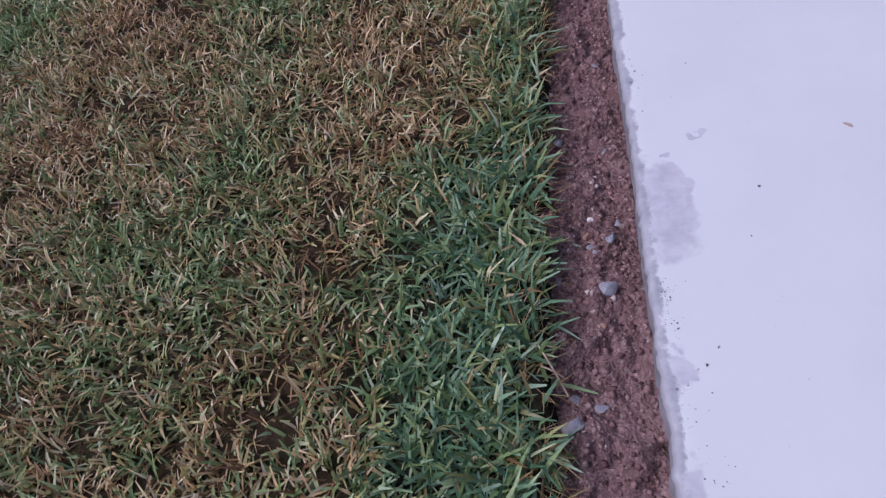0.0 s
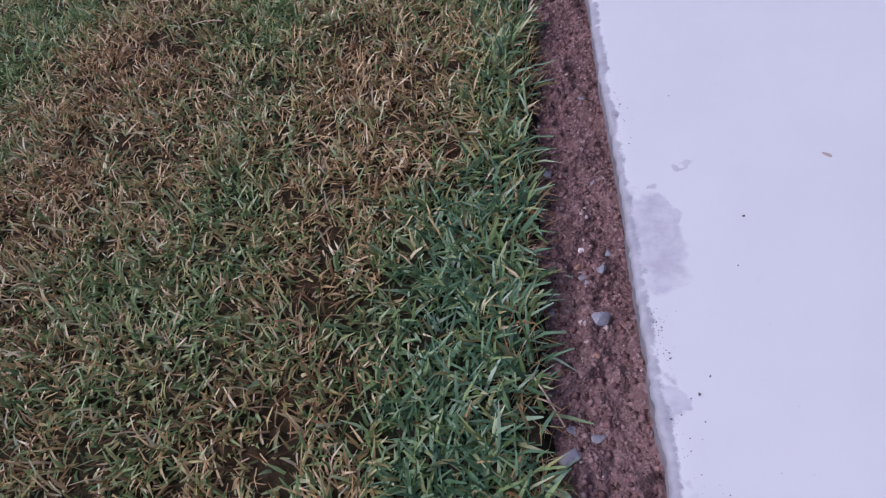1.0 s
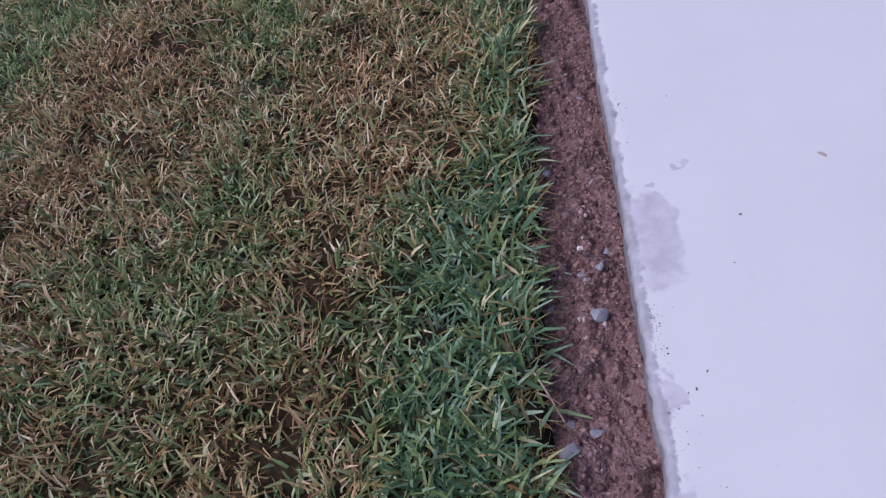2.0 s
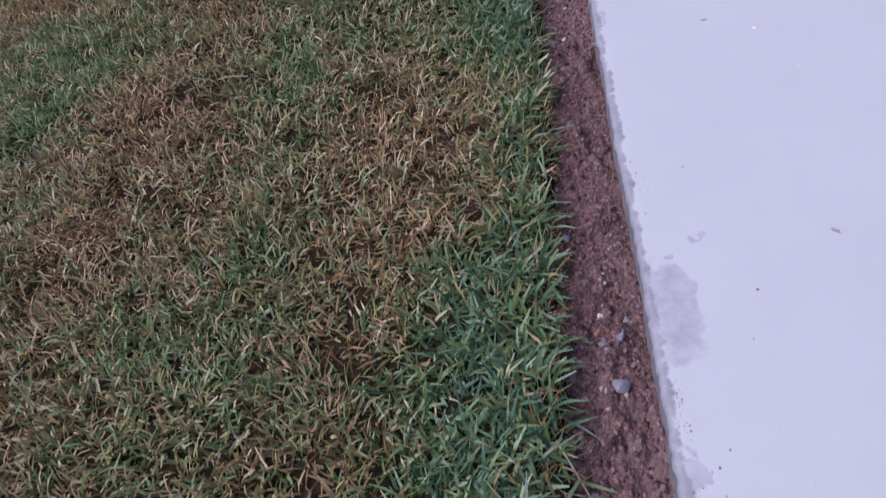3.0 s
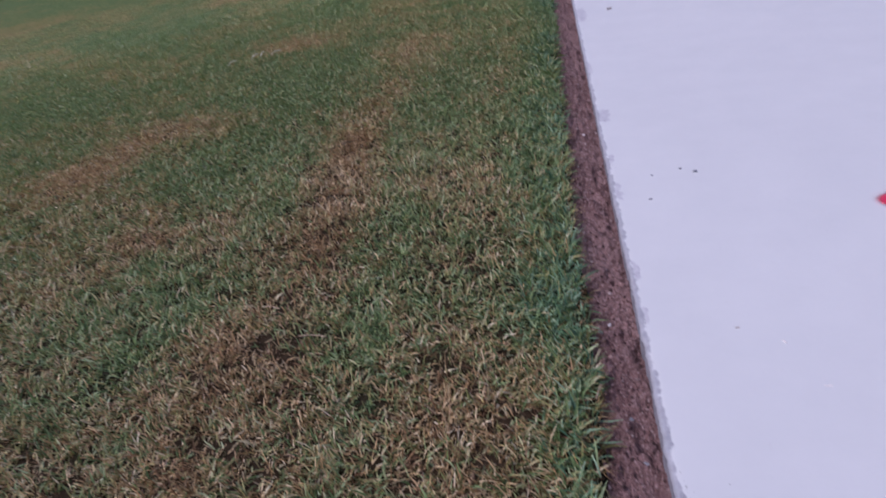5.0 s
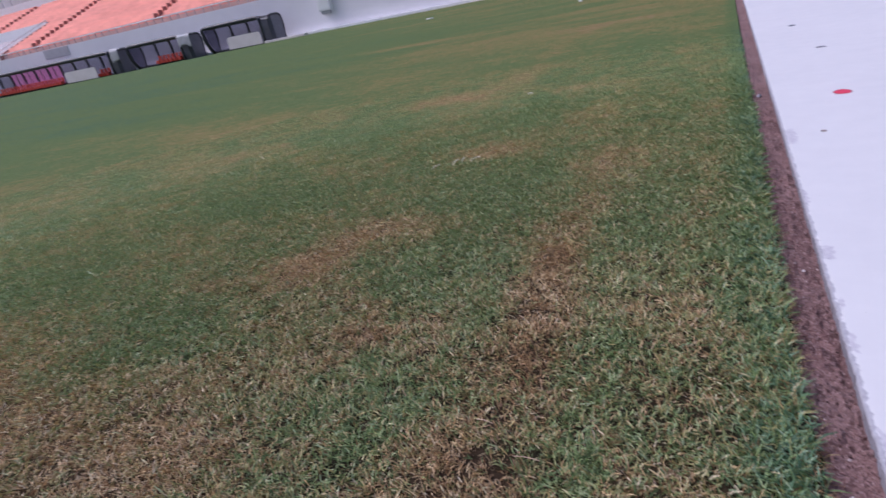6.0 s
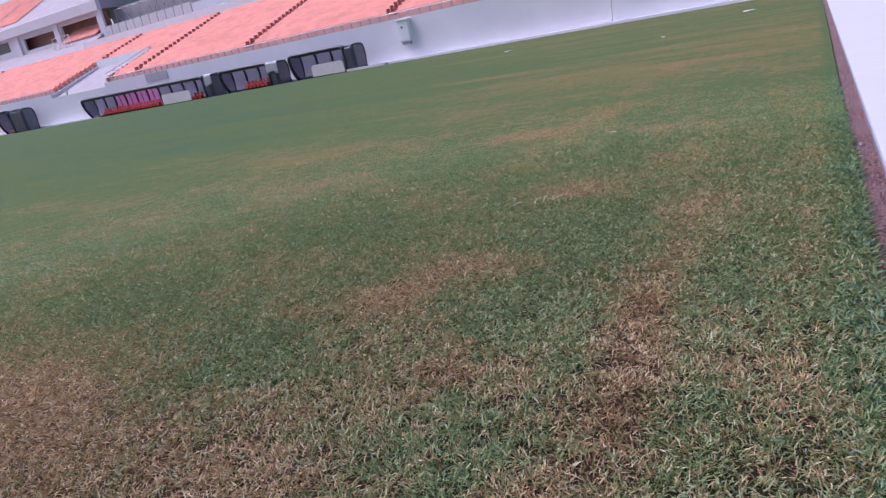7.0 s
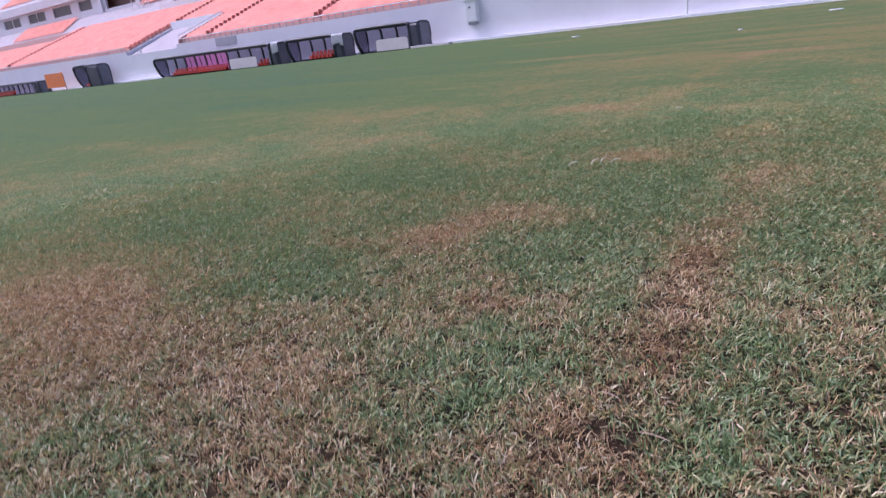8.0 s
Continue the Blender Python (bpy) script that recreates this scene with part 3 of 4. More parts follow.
    x, y = x[keep], y[keep]
    k = len(x)
    sets.append(blade_set(rng, x, y, rng.uniform(0.018, 0.046, k), rng.uniform(0.0007, 0.0014, k), rng.uniform(0.8, 1.5, k), rng.uniform(0.45, 0.95, k), rng.uniform(0.02, 0.55, k), 3))
    # sparse turf behind the walker
    k = 60000
    x, y = rng.uniform(-5.0, -0.11, k), rng.uniform(-2.6, 0.85, k)
    x, y = x[x < edge_x(y)], y[x < edge_x(y)]
    k = len(x)
    sets.append(blade_set(rng, x, y, rng.uniform(0.025, 0.05, k), rng.uniform(0.004, 0.009, k), rng.uniform(0.5, 1.4, k), np.clip(dryness(x, y) + rng.normal(0, 0.12, k), 0, 1), rng.uniform(0.1, 0.9, k), 1))
    shift, vs, fs = 0, [], []
    for v, f, _, _ in sets:
        vs.append(v), fs.append(f + shift)
        shift += len(v)
    me = array_mesh("grass", np.concatenate(vs), np.concatenate(fs), M_BLADE)
    float_layer(me, "dry", np.concatenate([s[2] for s in sets]))
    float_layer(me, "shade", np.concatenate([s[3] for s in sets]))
    tagged(new("grass", me), "short mown turf blades, green mixed with dry straw brown", "grass", kind="stuff")


def soil_height(x, y):
    """Clods and hollows of the soil strip, banked up against the turf."""
    clod = np.clip(fbm(x * 42, y * 36, 94, 3) - 0.46, 0, 1)
    z = -0.058 + 0.014 * (fbm(x * 18, y * 12, 90) - 0.5) + 0.018 * (fbm(x * 70, y * 70, 91, 4) - 0.5) + 0.050 * clod
    z = z - 0.004 * np.exp(-((x - edge_x(y) - 0.016) / 0.012) ** 2)
    under = np.clip((edge_x(y) + 0.008 - x) / 0.020, 0, 1)  # below the turf
    return z * (1 - under) - 0.046 * under


def build_soil():
    xs = np.concatenate([np.linspace(-0.165, 0.006, 66)])
    ys = ticks((0.2, 0.7, 0.02), (0.7, 2.9, 0.0028), (2.9, 6, 0.015), (6, 14, 0.08), (14, 56.2, 0.8))
    x, y = np.meshgrid(xs, ys, indexing="ij")
    x, y = x.ravel(), y.ravel()
    z = soil_height(x, y) + 0.007 * np.abs(fbm(x * 190, y * 190, 92, 2) - 0.5)
    me = array_mesh("soil_strip", np.stack([x, y, z], 1), grid_faces(len(xs), len(ys)), M_SOIL, True)
    tagged(new("soil_strip", me), "strip of bare reddish-brown gritty soil beside concrete", "soil", kind="structure")


def soil_z(x, y):
    return float(soil_height(np.array([x]), np.array([y]))[0])


def build_grit():
    """Crumbs of earth and small gravel: rough octahedra."""
    rng = np.random.default_rng(11)
    k = 44000
    y = 0.75 + 5.2 * rng.uniform(0, 1, k) ** 1.7
    x = rng.uniform(-0.125, 0.0, k)
    z = soil_height(x, y)
    size = 0.0007 + 0.0040 * rng.uniform(0, 1, k) ** 8 + 0.0009 * rng.uniform(0, 1, k)
    size = np.where(rng.uniform(0, 1, k) < 0.75 + 1.6 * (fbm(x * 30, y * 30, 95, 3) - 0.5), size, size * 0.4)
    shape = np.array([(1, 0, 0), (0, 1, 0), (-1, 0, 0), (0, -1, 0), (0, 0, 0.8), (0, 0, -0.8)], float)
    v = shape[None] * size[:, None, None] * rng.uniform(0.6, 1.3, (k, 6, 1))
    a = rng.uniform(0, 6.28, k)
    c, s = np.cos(a)[:, None], np.sin(a)[:, None]
    v = np.stack([v[..., 0] * c - v[..., 1] * s, v[..., 0] * s + v[..., 1] * c, v[..., 2]], 2) + np.stack([x, y, z + size * 0.3], 1)[:, None]
    f = np.array([(0, 1, 4), (1, 2, 4), (2, 3, 4), (3, 0, 4), (1, 0, 5), (2, 1, 5), (3, 2, 5), (0, 3, 5)])
    me = array_mesh("soil_grit", v.reshape(-1, 3), (f[None] + 6 * np.arange(k)[:, None, None]).reshape(-1, 3), M_GRIT)
    tagged(new("soil_grit", me), "reddish-brown soil crumbs and fine gravel", "gravel", kind="stuff")


def lip_x(y):
    return 0.004 * (fbm(y * 7, y * 0 + 2, 50) - 0.5) + 0.006 * (fbm(y * 40, y * 0 + 7, 51) - 0.5) + 0.003 * (fbm(y * 130, y * 0 + 3, 52, 2) - 0.5)


def build_concrete():
    prof = [(0.012, -0.20), (0.003, -0.06), (0.0, -0.030), (0.0003, -0.010), (0.0015, -0.0035), (0.004, -0.0010), (0.008, -0.0001), (0.020, 0.0), (0.06, 0.0), (0.3, 0.0), (1.2, 0.0), (4.0, 0.0), (9.0, 0.0), (9.0, -0.2)]
    ys = ticks((-6, 0.6, 0.3), (0.6, 2.6, 0.003), (2.6, 4.0, 0.008), (4.0, 9.0, 0.04), (9.0, 55.3, 0.7), (55.3, 55.4, 1))
    px, pz = np.array([q[0] for q in prof]), np.array([q[1] for q in prof])
    x, y = np.meshgrid(px, ys, indexing="ij")
    z = np.repeat(pz[:, None], len(ys), 1)
    near = np.clip(1 - x / 0.05, 0, 1)
    x = x + lip_x(ys)[None] * near
    z = z + near * np.where(x < 0.006, 0.0030, 0.0) * (fbm(ys[None] * 30 + 0 * x, x * 60, 53) - 0.55)
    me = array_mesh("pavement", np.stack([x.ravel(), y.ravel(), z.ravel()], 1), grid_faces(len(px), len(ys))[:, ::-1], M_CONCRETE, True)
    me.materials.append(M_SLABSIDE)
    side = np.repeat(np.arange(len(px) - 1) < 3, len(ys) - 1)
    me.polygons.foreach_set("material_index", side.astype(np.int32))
    tagged(new("pavement", me), "white-painted concrete strip with worn grey stains along rounded edge", "pavement", kind="structure")


# ---- small things on soil and concrete ----
def chip(name, at, size, material, seed, turn=0.0):
    """An angular bit of stone: a cut and dented ball, settled a little into what it lies on."""
    bm = bmesh.new()
    bmesh.ops.create_icosphere(bm, subdivisions=2, radius=1.0)
    rnd = random.Random(seed)
    cuts = [(Vector((rnd.uniform(-1, 1), rnd.uniform(-1, 1), rnd.uniform(-0.3, 0.6))).normalized(), rnd.uniform(0.30, 0.68)) for _ in range(8)]
    for v in bm.verts:
        for way, far in cuts:
            over = v.co.dot(way) - far
            if over > 0:
                v.co -= way * over
        v.co *= 1 + 0.12 * noise.noise(v.co * 2.1 + Vector((seed, 0, 0)))
        v.co = Vector((v.co.x * size[0], v.co.y * size[1], v.co.z * size[2]))
    ob = new(name, mesh_of(name, bm, material))
    ob.matrix_basis = Matrix.Translation(at) @ Matrix.Rotation(turn, 4, "Z")
    return ob


STONES = [("white", -0.050, 1.286, 0.0066), ("grey", -0.028, 1.247, 0.0085), ("grey", -0.050, 1.242, 0.0055), ("grey", -0.047, 1.229, 0.0045), ("grey", -0.092, 1.200, 0.0090),
          ("grey", -0.039, 1.180, 0.0110), ("grey", -0.078, 1.059, 0.0075), ("grey", -0.052, 1.048, 0.0080), ("grey", -0.079, 1.030, 0.0150), ("grey", -0.083, 1.423, 0.0090),
          ("grey", -0.025, 1.397, 0.0055), ("grey", -0.039, 1.661, 0.0075), ("ochre", -0.054, 1.260, 0.0065), ("ochre", -0.047, 1.136, 0.0050), ("grey", -0.018, 1.278, 0.0070),
          ("white", -0.055, 1.925, 0.0050), ("grey", -0.075, 1.889, 0.0060), ("white", -0.048, 2.919, 0.0060), ("grey", -0.064, 5.679, 0.0250), ("grey", -0.030, 1.560, 0.0060)]


def build_stones():
    mats = {"white": M_WHITESTONE, "grey": M_GREYSTONE, "ochre": M_OCHRE}
    words = {"white": "small pale pebble lying on the brown soil", "grey": "blue-grey broken stone chip lying on the brown soil", "ochre": "small ochre pebble lying on the brown soil"}
    for k, (kind, x, y, r) in enumerate(STONES):
        rnd = random.Random(k)
        ob = chip("pebble", (x, y, soil_z(x, y) + r * 0.32), (r * rnd.uniform(1.1, 1.5), r * rnd.uniform(0.8, 1.1), r * rnd.uniform(0.40, 0.6)), mats[kind], k + 3, rnd.uniform(0, 6))
        tagged(ob, words[kind], "stone", "stones on the soil")


def straw(name, a, b, width, material, label, category, rise=0.004):
    """A bent dry stalk: a thin folded strip with thickness."""
    a, b = Vector(a), Vector(b)
    pts = [a.lerp(b, t) + Vector((0, 0, rise * math.sin(math.pi * t))) for t in (0, 0.25, 0.5, 0.75, 1)]
    bm = tube(bmesh.new(), pts, width / 2, 5)
    ob = part(name, bm, material)
    return tagged(ob, label, category)


def build_litter():
    straw("straw", (-0.112, 1.100, -0.018), (-0.085, 1.055, -0.040), 0.0022, M_STRAW, "pale dry straw stalk fallen across the soil", "straw")
    straw("straw", (-0.110, 1.078, -0.020), (-0.088, 1.072, -0.036), 0.0020, M_STRAW, "pale dry straw stalk fallen across the soil", "straw")
    straw("straw", (-0.100, 1.680, -0.020), (-0.088, 1.705, -0.010), 0.0022, M_STRAW, "pale dry straw stalk fallen across the soil", "straw")
    straw("straw", (-0.868, 1.975, 0.004), (-0.820, 1.965, 0.004), 0.0025, M_STRAW, "pale dry straw stalk lying on the turf", "straw")
    straw("straw", (-0.735, 1.860, 0.004), (-0.670, 1.856, 0.004), 0.0025, M_STRAW, "pale dry straw stalk lying on the turf", "straw")
    for x, y, turn in ((-1.83, 4.40, 1.5), (-1.88, 4.37, 1.1), (-2.00, 4.30, 0.5), (-1.77, 4.42, 0.4)):
        straw("dry_leaf", (x, y, 0.006), (x + 0.06 * math.cos(turn), y + 0.06 * math.sin(turn), 0.022), 0.0055, M_BLEACHED, "curled bleached grass leaf on the turf", "leaf", 0.01)
    straw("straw", (-4.66, 2.90, 0.0), (-4.52, 2.96, 0.004), 0.005, M_STRAW, "pale dry straw stalk lying on the turf", "straw", 0.012)
    straw("dry_leaf", (-1.99, 6.62, 0.002), (-1.93, 6.60, 0.006), 0.007, M_BLEACHED, "curled bleached grass leaf on the turf", "leaf", 0.01)
    # on the concrete
    bits = [("leaf_scrap", 0.232, 1.350, 0.009, 0.0025, M_LEAFBIT, "crumpled brown leaf scrap on white concrete", "leaf", 2.2),
            ("leaf_scrap", 0.178, 1.837, 0.007, 0.0018, M_LEAFBIT, "thin brown leaf scrap on white concrete", "leaf", 0.1),
            ("paint_flake", 0.284, 1.680, 0.010, 0.003, M_WHITESTONE, "bright white paint flake on the concrete", "paint flake", 0.0),
            ("paint_flake", 0.249, 1.793, 0.009, 0.004, M_WHITESTONE, "bright white paint flake on the concrete", "paint flake", 2.6),
            ("dirt_crumb", 0.125, 1.272, 0.0024, 0.0019, M_DARKBIT, "tiny black dirt crumb on white concrete", "dirt", 0.3),
            ("dirt_crumb", 0.105, 1.207, 0.0016, 0.0014, M_DARKBIT, "tiny black dirt crumb on white concrete", "dirt", 0.3),
            ("dirt_crumb", 0.053, 1.084, 0.0018, 0.0014, M_DARKBIT, "tiny black dirt crumb on white concrete", "dirt", 0.9),
            ("dirt_crumb", 0.040, 1.066, 0.0022, 0.0017, M_DARKBIT, "tiny black dirt crumb on white concrete", "dirt", 1.4),
            ("dirt_crumb", 0.230, 2.495, 0.010, 0.007, M_GREYSTONE, "grey mortar crumb on white concrete", "dirt", 0.2),
            ("dirt_crumb", 0.196, 2.520, 0.010, 0.005, M_GREYSTONE, "grey mortar crumb on white concrete", "dirt", 0.2),
            ("dirt_crumb", 0.115, 2.494, 0.005, 0.004, M_GREYSTONE, "grey mortar crumb on white concrete", "dirt", 0.2),
            ("dirt_crumb", 0.093, 2.360, 0.007, 0.004, M_GREYSTONE, "grey mortar crumb on white concrete", "dirt", 0.2),
            ("twig", 0.470, 7.115, 0.075, 0.016, M_GREYSTONE, "short grey twig on white concrete", "twig", 0.25),
            ("twig", 0.378, 8.755, 0.070, 0.014, M_GREYSTONE, "short grey twig on white concrete", "twig", 0.25),
            ("leaf_scrap", 0.184, 4.452, 0.022, 0.010, M_LEAFBIT, "thin brown leaf scrap on white concrete", "leaf", 0.1)]
    for k, (name, x, y, a, b, material, label, category, turn) in enumerate(bits):
        flat = min(a, b)
        tagged(chip(name, (x, y, 0.35 * flat), (a, b, flat * 0.6), material, k + 70, turn), label, category, "litter on the concrete")
    # crumbs thrown up along the edge of the concrete
    rng = np.random.default_rng(5)
    bm = bmesh.new()
    knots = [(0.009, 1.143, 0.012), (0.011, 1.103, 0.014), (0.013, 1.035, 0.016), (0.028, 0.976, 0.012), (0.002, 1.41, 0.02)]
    knots += [(0.012, 1.3 + 3.2 * rng.uniform(), 0.02 + 0.03 * rng.uniform()) for _ in range(14)]
    for _ in range(230):
        kx, ky, wide = knots[int(len(knots) * rng.uniform() ** 1.5)]
        y = ky + rng.normal(0, wide)
        x = 0.010 + abs(kx - 0.010 + rng.normal(0, 0.007)) if rng.uniform() < 0.9 else 0.02 + 0.12 * rng.uniform()
        r = 0.0003 + 0.0006 * rng.uniform() ** 3
        made = bmesh.ops.create_icosphere(bm, subdivisions=1, radius=r, matrix=Matrix.Translation((x, y, r * 0.5)) @ Matrix.Diagonal((rng.uniform(0.7, 1.6), rng.uniform(0.7, 1.4), 0.7, 1)))
    ob = new("soil_specks", mesh_of("soil_specks", bm, M_DARKBIT))
    tagged(ob, "dark soil specks scattered along the concrete edge", "dirt", kind="stuff")
    # red paint spots
    for x, y, a, b in ((0.652, 2.262, 0.050, 0.044), (0.381, 5.328, 0.046, 0.062)):
        k, rings = 28, ((0.0, 0.0030, 1.0), (0.45, 0.0030, 1.0), (0.75, 0.0028, 0.92), (0.95, 0.0024, 0.55), (1.15, 0.0020, 0.18), (1.45, 0.0016, 0.0))
        verts, cover, faces = [(x, y, rings[0][1])], [1.0], []
        for r, z, c in rings[1:]:
            for t in (2 * math.pi * i / k for i in range(k)):
                verts.append((x + a * r * math.cos(t) * (1 + 0.06 * math.sin(3 * t + x * 9)), y + b * r * math.sin(t) * (1 + 0.05 * math.sin(5 * t)), z))
                cover.append(c)
        for i in range(k):
            faces.append((0, 1 + i, 1 + (i + 1) % k))
            for q in range(len(rings) - 2):
                p, o = 1 + q * k, 1 + (q + 1) * k
                faces += [(p + i, o + i, o + (i + 1) % k), (p + i, o + (i + 1) % k, p + (i + 1) % k)]
        me = array_mesh("paint_spot", np.array(verts), np.array(faces), M_RED, True)
        float_layer(me, "cover", np.array(cover))
        tagged(new("paint_spot", me), "round red paint spot on white concrete", "paint mark", "paint spots")


# ---- the far side of the stadium ----
WALL_Y, WALL_TOP, SLOPE = 56.0, 4.0, 0.37
X_LEFT, X_RIGHT = -330.0, 30.0
AISLES = [-16.2, -37.1, -57.5, -79.0, -98.6, -145.5]
WELL = (-99.8, -85.4, 64.8)  # the entrance cut into the stand: from x, to x, its back


def stand_z(y):
    return WALL_TOP + 0.1 + SLOPE * (y - WALL_Y - 0.4)


def build_wall():
    bm = bmesh.new()
    for a, b in ((X_LEFT, WELL[0] + 0.3), (WELL[1] - 0.3, X_RIGHT)):
        box(bm, a, b, WALL_Y, WALL_Y + 0.4, -1.2, WALL_TOP)
    box(bm, WELL[0] + 0.3, WELL[1] - 0.3, WALL_Y, WALL_Y + 0.4, -1.2, 3.45)
    part("wall_north", bm, M_WALL)
    tagged(bpy.data.objects["wall_north"], "tall pale painted concrete wall below the seats", "wall", kind="structure")
    bm = bmesh.new()
    x = X_LEFT
    while x < X_RIGHT:
        g = float(dip(x + 1.5))
        box(bm, x + 0.01, x + 2.99, WALL_Y - 1.1, WALL_Y - 0.004, g - 0.3, g + 0.20, 0.02)
        x += 3.0
    part("kerb", bm, M_KERB)
    tagged(bpy.data.objects["kerb"], "white painted concrete kerb along the wall foot", "kerb", kind="structure")


def build_railing():
    rail = holder("railing", (0, WALL_Y + 0.2, WALL_TOP), "white top rail with brownish posts above the wall", "railing")
    spans = ((-160.0, WELL[0] - 0.2), (WELL[1] + 0.2, 10.0))
    post = mesh_of("post", block(-0.11, 0.11, -0.05, 0.05, 0.0, 0.56, bevel=0.01), M_POST)
    for a, b in spans:
        part("top_rail", tube(bmesh.new(), [(a, 0, 0.60), ((a + b) / 2, 0, 0.60), (b, 0, 0.60)], 0.06, 8), M_WHITE, rail, "white round rail")
        k = int((b - a) / 1.2)
        for i in range(k + 1):
            p = new("post", post)
            p.parent = rail
            p.matrix_basis = Matrix.Translation((a + (b - a) * i / k, 0, 0))


def rows():
    y, out = WALL_Y + 1.3, []
    while y < WALL_Y + 19.2:
        out.append(y)
        y += 0.8
    return out


def blocks():
    """Spans of seats between the aisles, with the entrance left out."""
    edge = [-235.0] + sorted(AISLES) + [X_RIGHT]
    return [(a + 0.58, b - 0.58) for a, b in zip(edge, edge[1:])]


def build_stand():
    # stepped concrete under the seats
    bm = bmesh.new()
    outline = [(WALL_Y + 0.4, -0.3), (WALL_Y + 0.4, WALL_TOP - 0.25), (WALL_Y + 0.9, WALL_TOP - 0.25)]
    for y in rows():
        outline += [(y - 0.4, stand_z(y)), (y + 0.4, stand_z(y))]
    last = rows()[-1] + 0.4
    outline += [(last, -0.3)]
    for a, b in ((X_LEFT, WELL[0]), (WELL[1], X_RIGHT)):
        prism(bm, outline, a, b)
    back = [(WELL[2] + 0.3, -0.3)]
    for y in rows():
        if y - 0.4 > WELL[2] + 0.3:
            back += [(y - 0.4, stand_z(y)), (y + 0.4, stand_z(y))]
    back += [(last, -0.3)]
    prism(bm, back, WELL[0], WELL[1])
    bmesh.ops.recalc_face_normals(bm, faces=bm.faces)
    part("stand", bm, M_TERRACE)
    tagged(bpy.data.objects["stand"], "stepped concrete terrace carrying orange stadium seats", "stand", kind="structure")

    # seats: pans and backs side by side, joined block by block, each row cut where the entrance opens
    profile = [(-0.20, 0.0), (-0.20, 0.38), (-0.16, 0.42), (0.04, 0.41), (0.27, 0.79), (0.30, 0.82), (0.34, 0.79), (0.29, 0.0)]
    for a, b in blocks():
        bm = bmesh.new()
        for y in rows():
            if y > last - 0.8:
                continue
            spans = [(a, b)]
            if y < WELL[2] + 0.9:
                spans = [(p, q) for p, q in ((a, min(b, WELL[0] - 0.6)), (max(a, WELL[1] + 0.6), b)) if q - p > 0.5] if a < WELL[1] and b > WELL[0] else spans
            if a < -149 and y > 68:
                spans = [(p, q) for p, q in ((max(a, -149.0), b),) if q - p > 0.5]
            for p, q in spans:
                prism(bm, [(y + 0.02 + py, stand_z(y) + pz) for py, pz in profile], p, q)
        bmesh.ops.recalc_face_normals(bm, faces=bm.faces)
        if not bm.verts:
            bm.free()
            continue
        tagged(new("seat_rows", mesh_of("seat_rows", bm, M_SEAT)), "rows of orange plastic stadium seats on the terrace", "seats", "seat blocks", "stuff")

    for x in AISLES:
        if X_LEFT < x < X_RIGHT:
            stair = holder("aisle_stairs", (x, WALL_Y, 0), "brown-grey concrete aisle stairs between orange seat blocks", "stairs", "aisles")
            step = mesh_of("step", block(-0.50, 0.50, -0.20, 0.20, 0.0, 0.17, bevel=0.01), M_STEP)
            for y in rows():
                if WELL[0] - 0.5 < x < WELL[1] + 0.5 and y < WELL[2] + 0.5:
                    continue
                for back, up in ((-0.2, 0.004), (0.2, 0.15)):
                    o = new("step", step)
                    o.parent = stair
                    o.matrix_basis = Matrix.Translation((0, y - WALL_Y + back, stand_z(y) + up))
            # low end walls of the seat rows, which show as a zigzag
            wing = mesh_of("end_panel", block(-0.05, 0.05, -0.28, 0.28, 0.0, 0.74, bevel=0.01), M_STEP)
            for y in rows()[:-1]:
                if WELL[0] - 0.5 < x < WELL[1] + 0.5 and y < WELL[2] + 0.5:
                    continue
                for side in (-0.54,):
                    o = new("end_panel", wing)
                    o.parent = stair
                    o.matrix_basis = Matrix.Translation((side, y - WALL_Y, stand_z(y)))


def build_entrance():
    a, b, back = WELL
    floor_ = bmesh.new()
    prism(floor_, [(WALL_Y + 0.404, -1.2), (WALL_Y + 0.404, 3.4), (back, stand_z(back) - 0.5), (back, -1.2)], a + 0.304, b - 0.304)
    well = holder("stand_entrance", (0, 0, 0), "pale concrete entrance ramp cut into the seating stand", "entrance")
    part("ramp", floor_, M_RAW, well, "pale grey concrete ramp")
    side = lambda up: [(WALL_Y + 0.404, -1.2), (WALL_Y + 0.404, stand_z(WALL_Y + 0.4) + up), (back, stand_z(back) + up), (back, -1.2)]
    part("side_wall", prism(bmesh.new(), side(-0.15), a, a + 0.3), M_WALL, well)
    # brown on this parapet puts the shade of its outer face into the colour
    part("side_wall", prism(bmesh.new(), side(0.55), b - 0.296, b), M_SHADE, well, "brownish sloping parapet")
    part("back_wall", block(a + 0.3, b - 0.3, back + 0.004, back + 0.29, 4.0, stand_z(back) + 0.75), M_KERB, well, "white back wall")
    lamp = holder("floodlight", (-95.6, WALL_Y + 0.2, 3.45), "small white floodlight head on the wall top", "floodlight")
    part("bracket", block(-0.05, 0.05, -0.05, 0.05, 0.0, 0.25), M_BLACK, lamp)
    part("head", block(-0.25, 0.25, -0.16, 0.10, 0.254, 0.60, bevel=0.04), M_WHITE, lamp)
    part("hand_rail", tube(bmesh.new(), [(b - 0.15, WALL_Y + 0.6, stand_z(WALL_Y + 0.6) + 0.95), (b - 0.15, back, stand_z(back) + 0.95)], 0.05), M_WHITE, well, "white handrail")
    for k in range(7):
        y = WALL_Y + 0.8 + k * (back - WALL_Y - 1) / 6
        part("rail_post", block(b - 0.18, b - 0.12, y - 0.03, y + 0.03, stand_z(y) + 0.54, stand_z(y) + 0.95), M_WHITE, well)


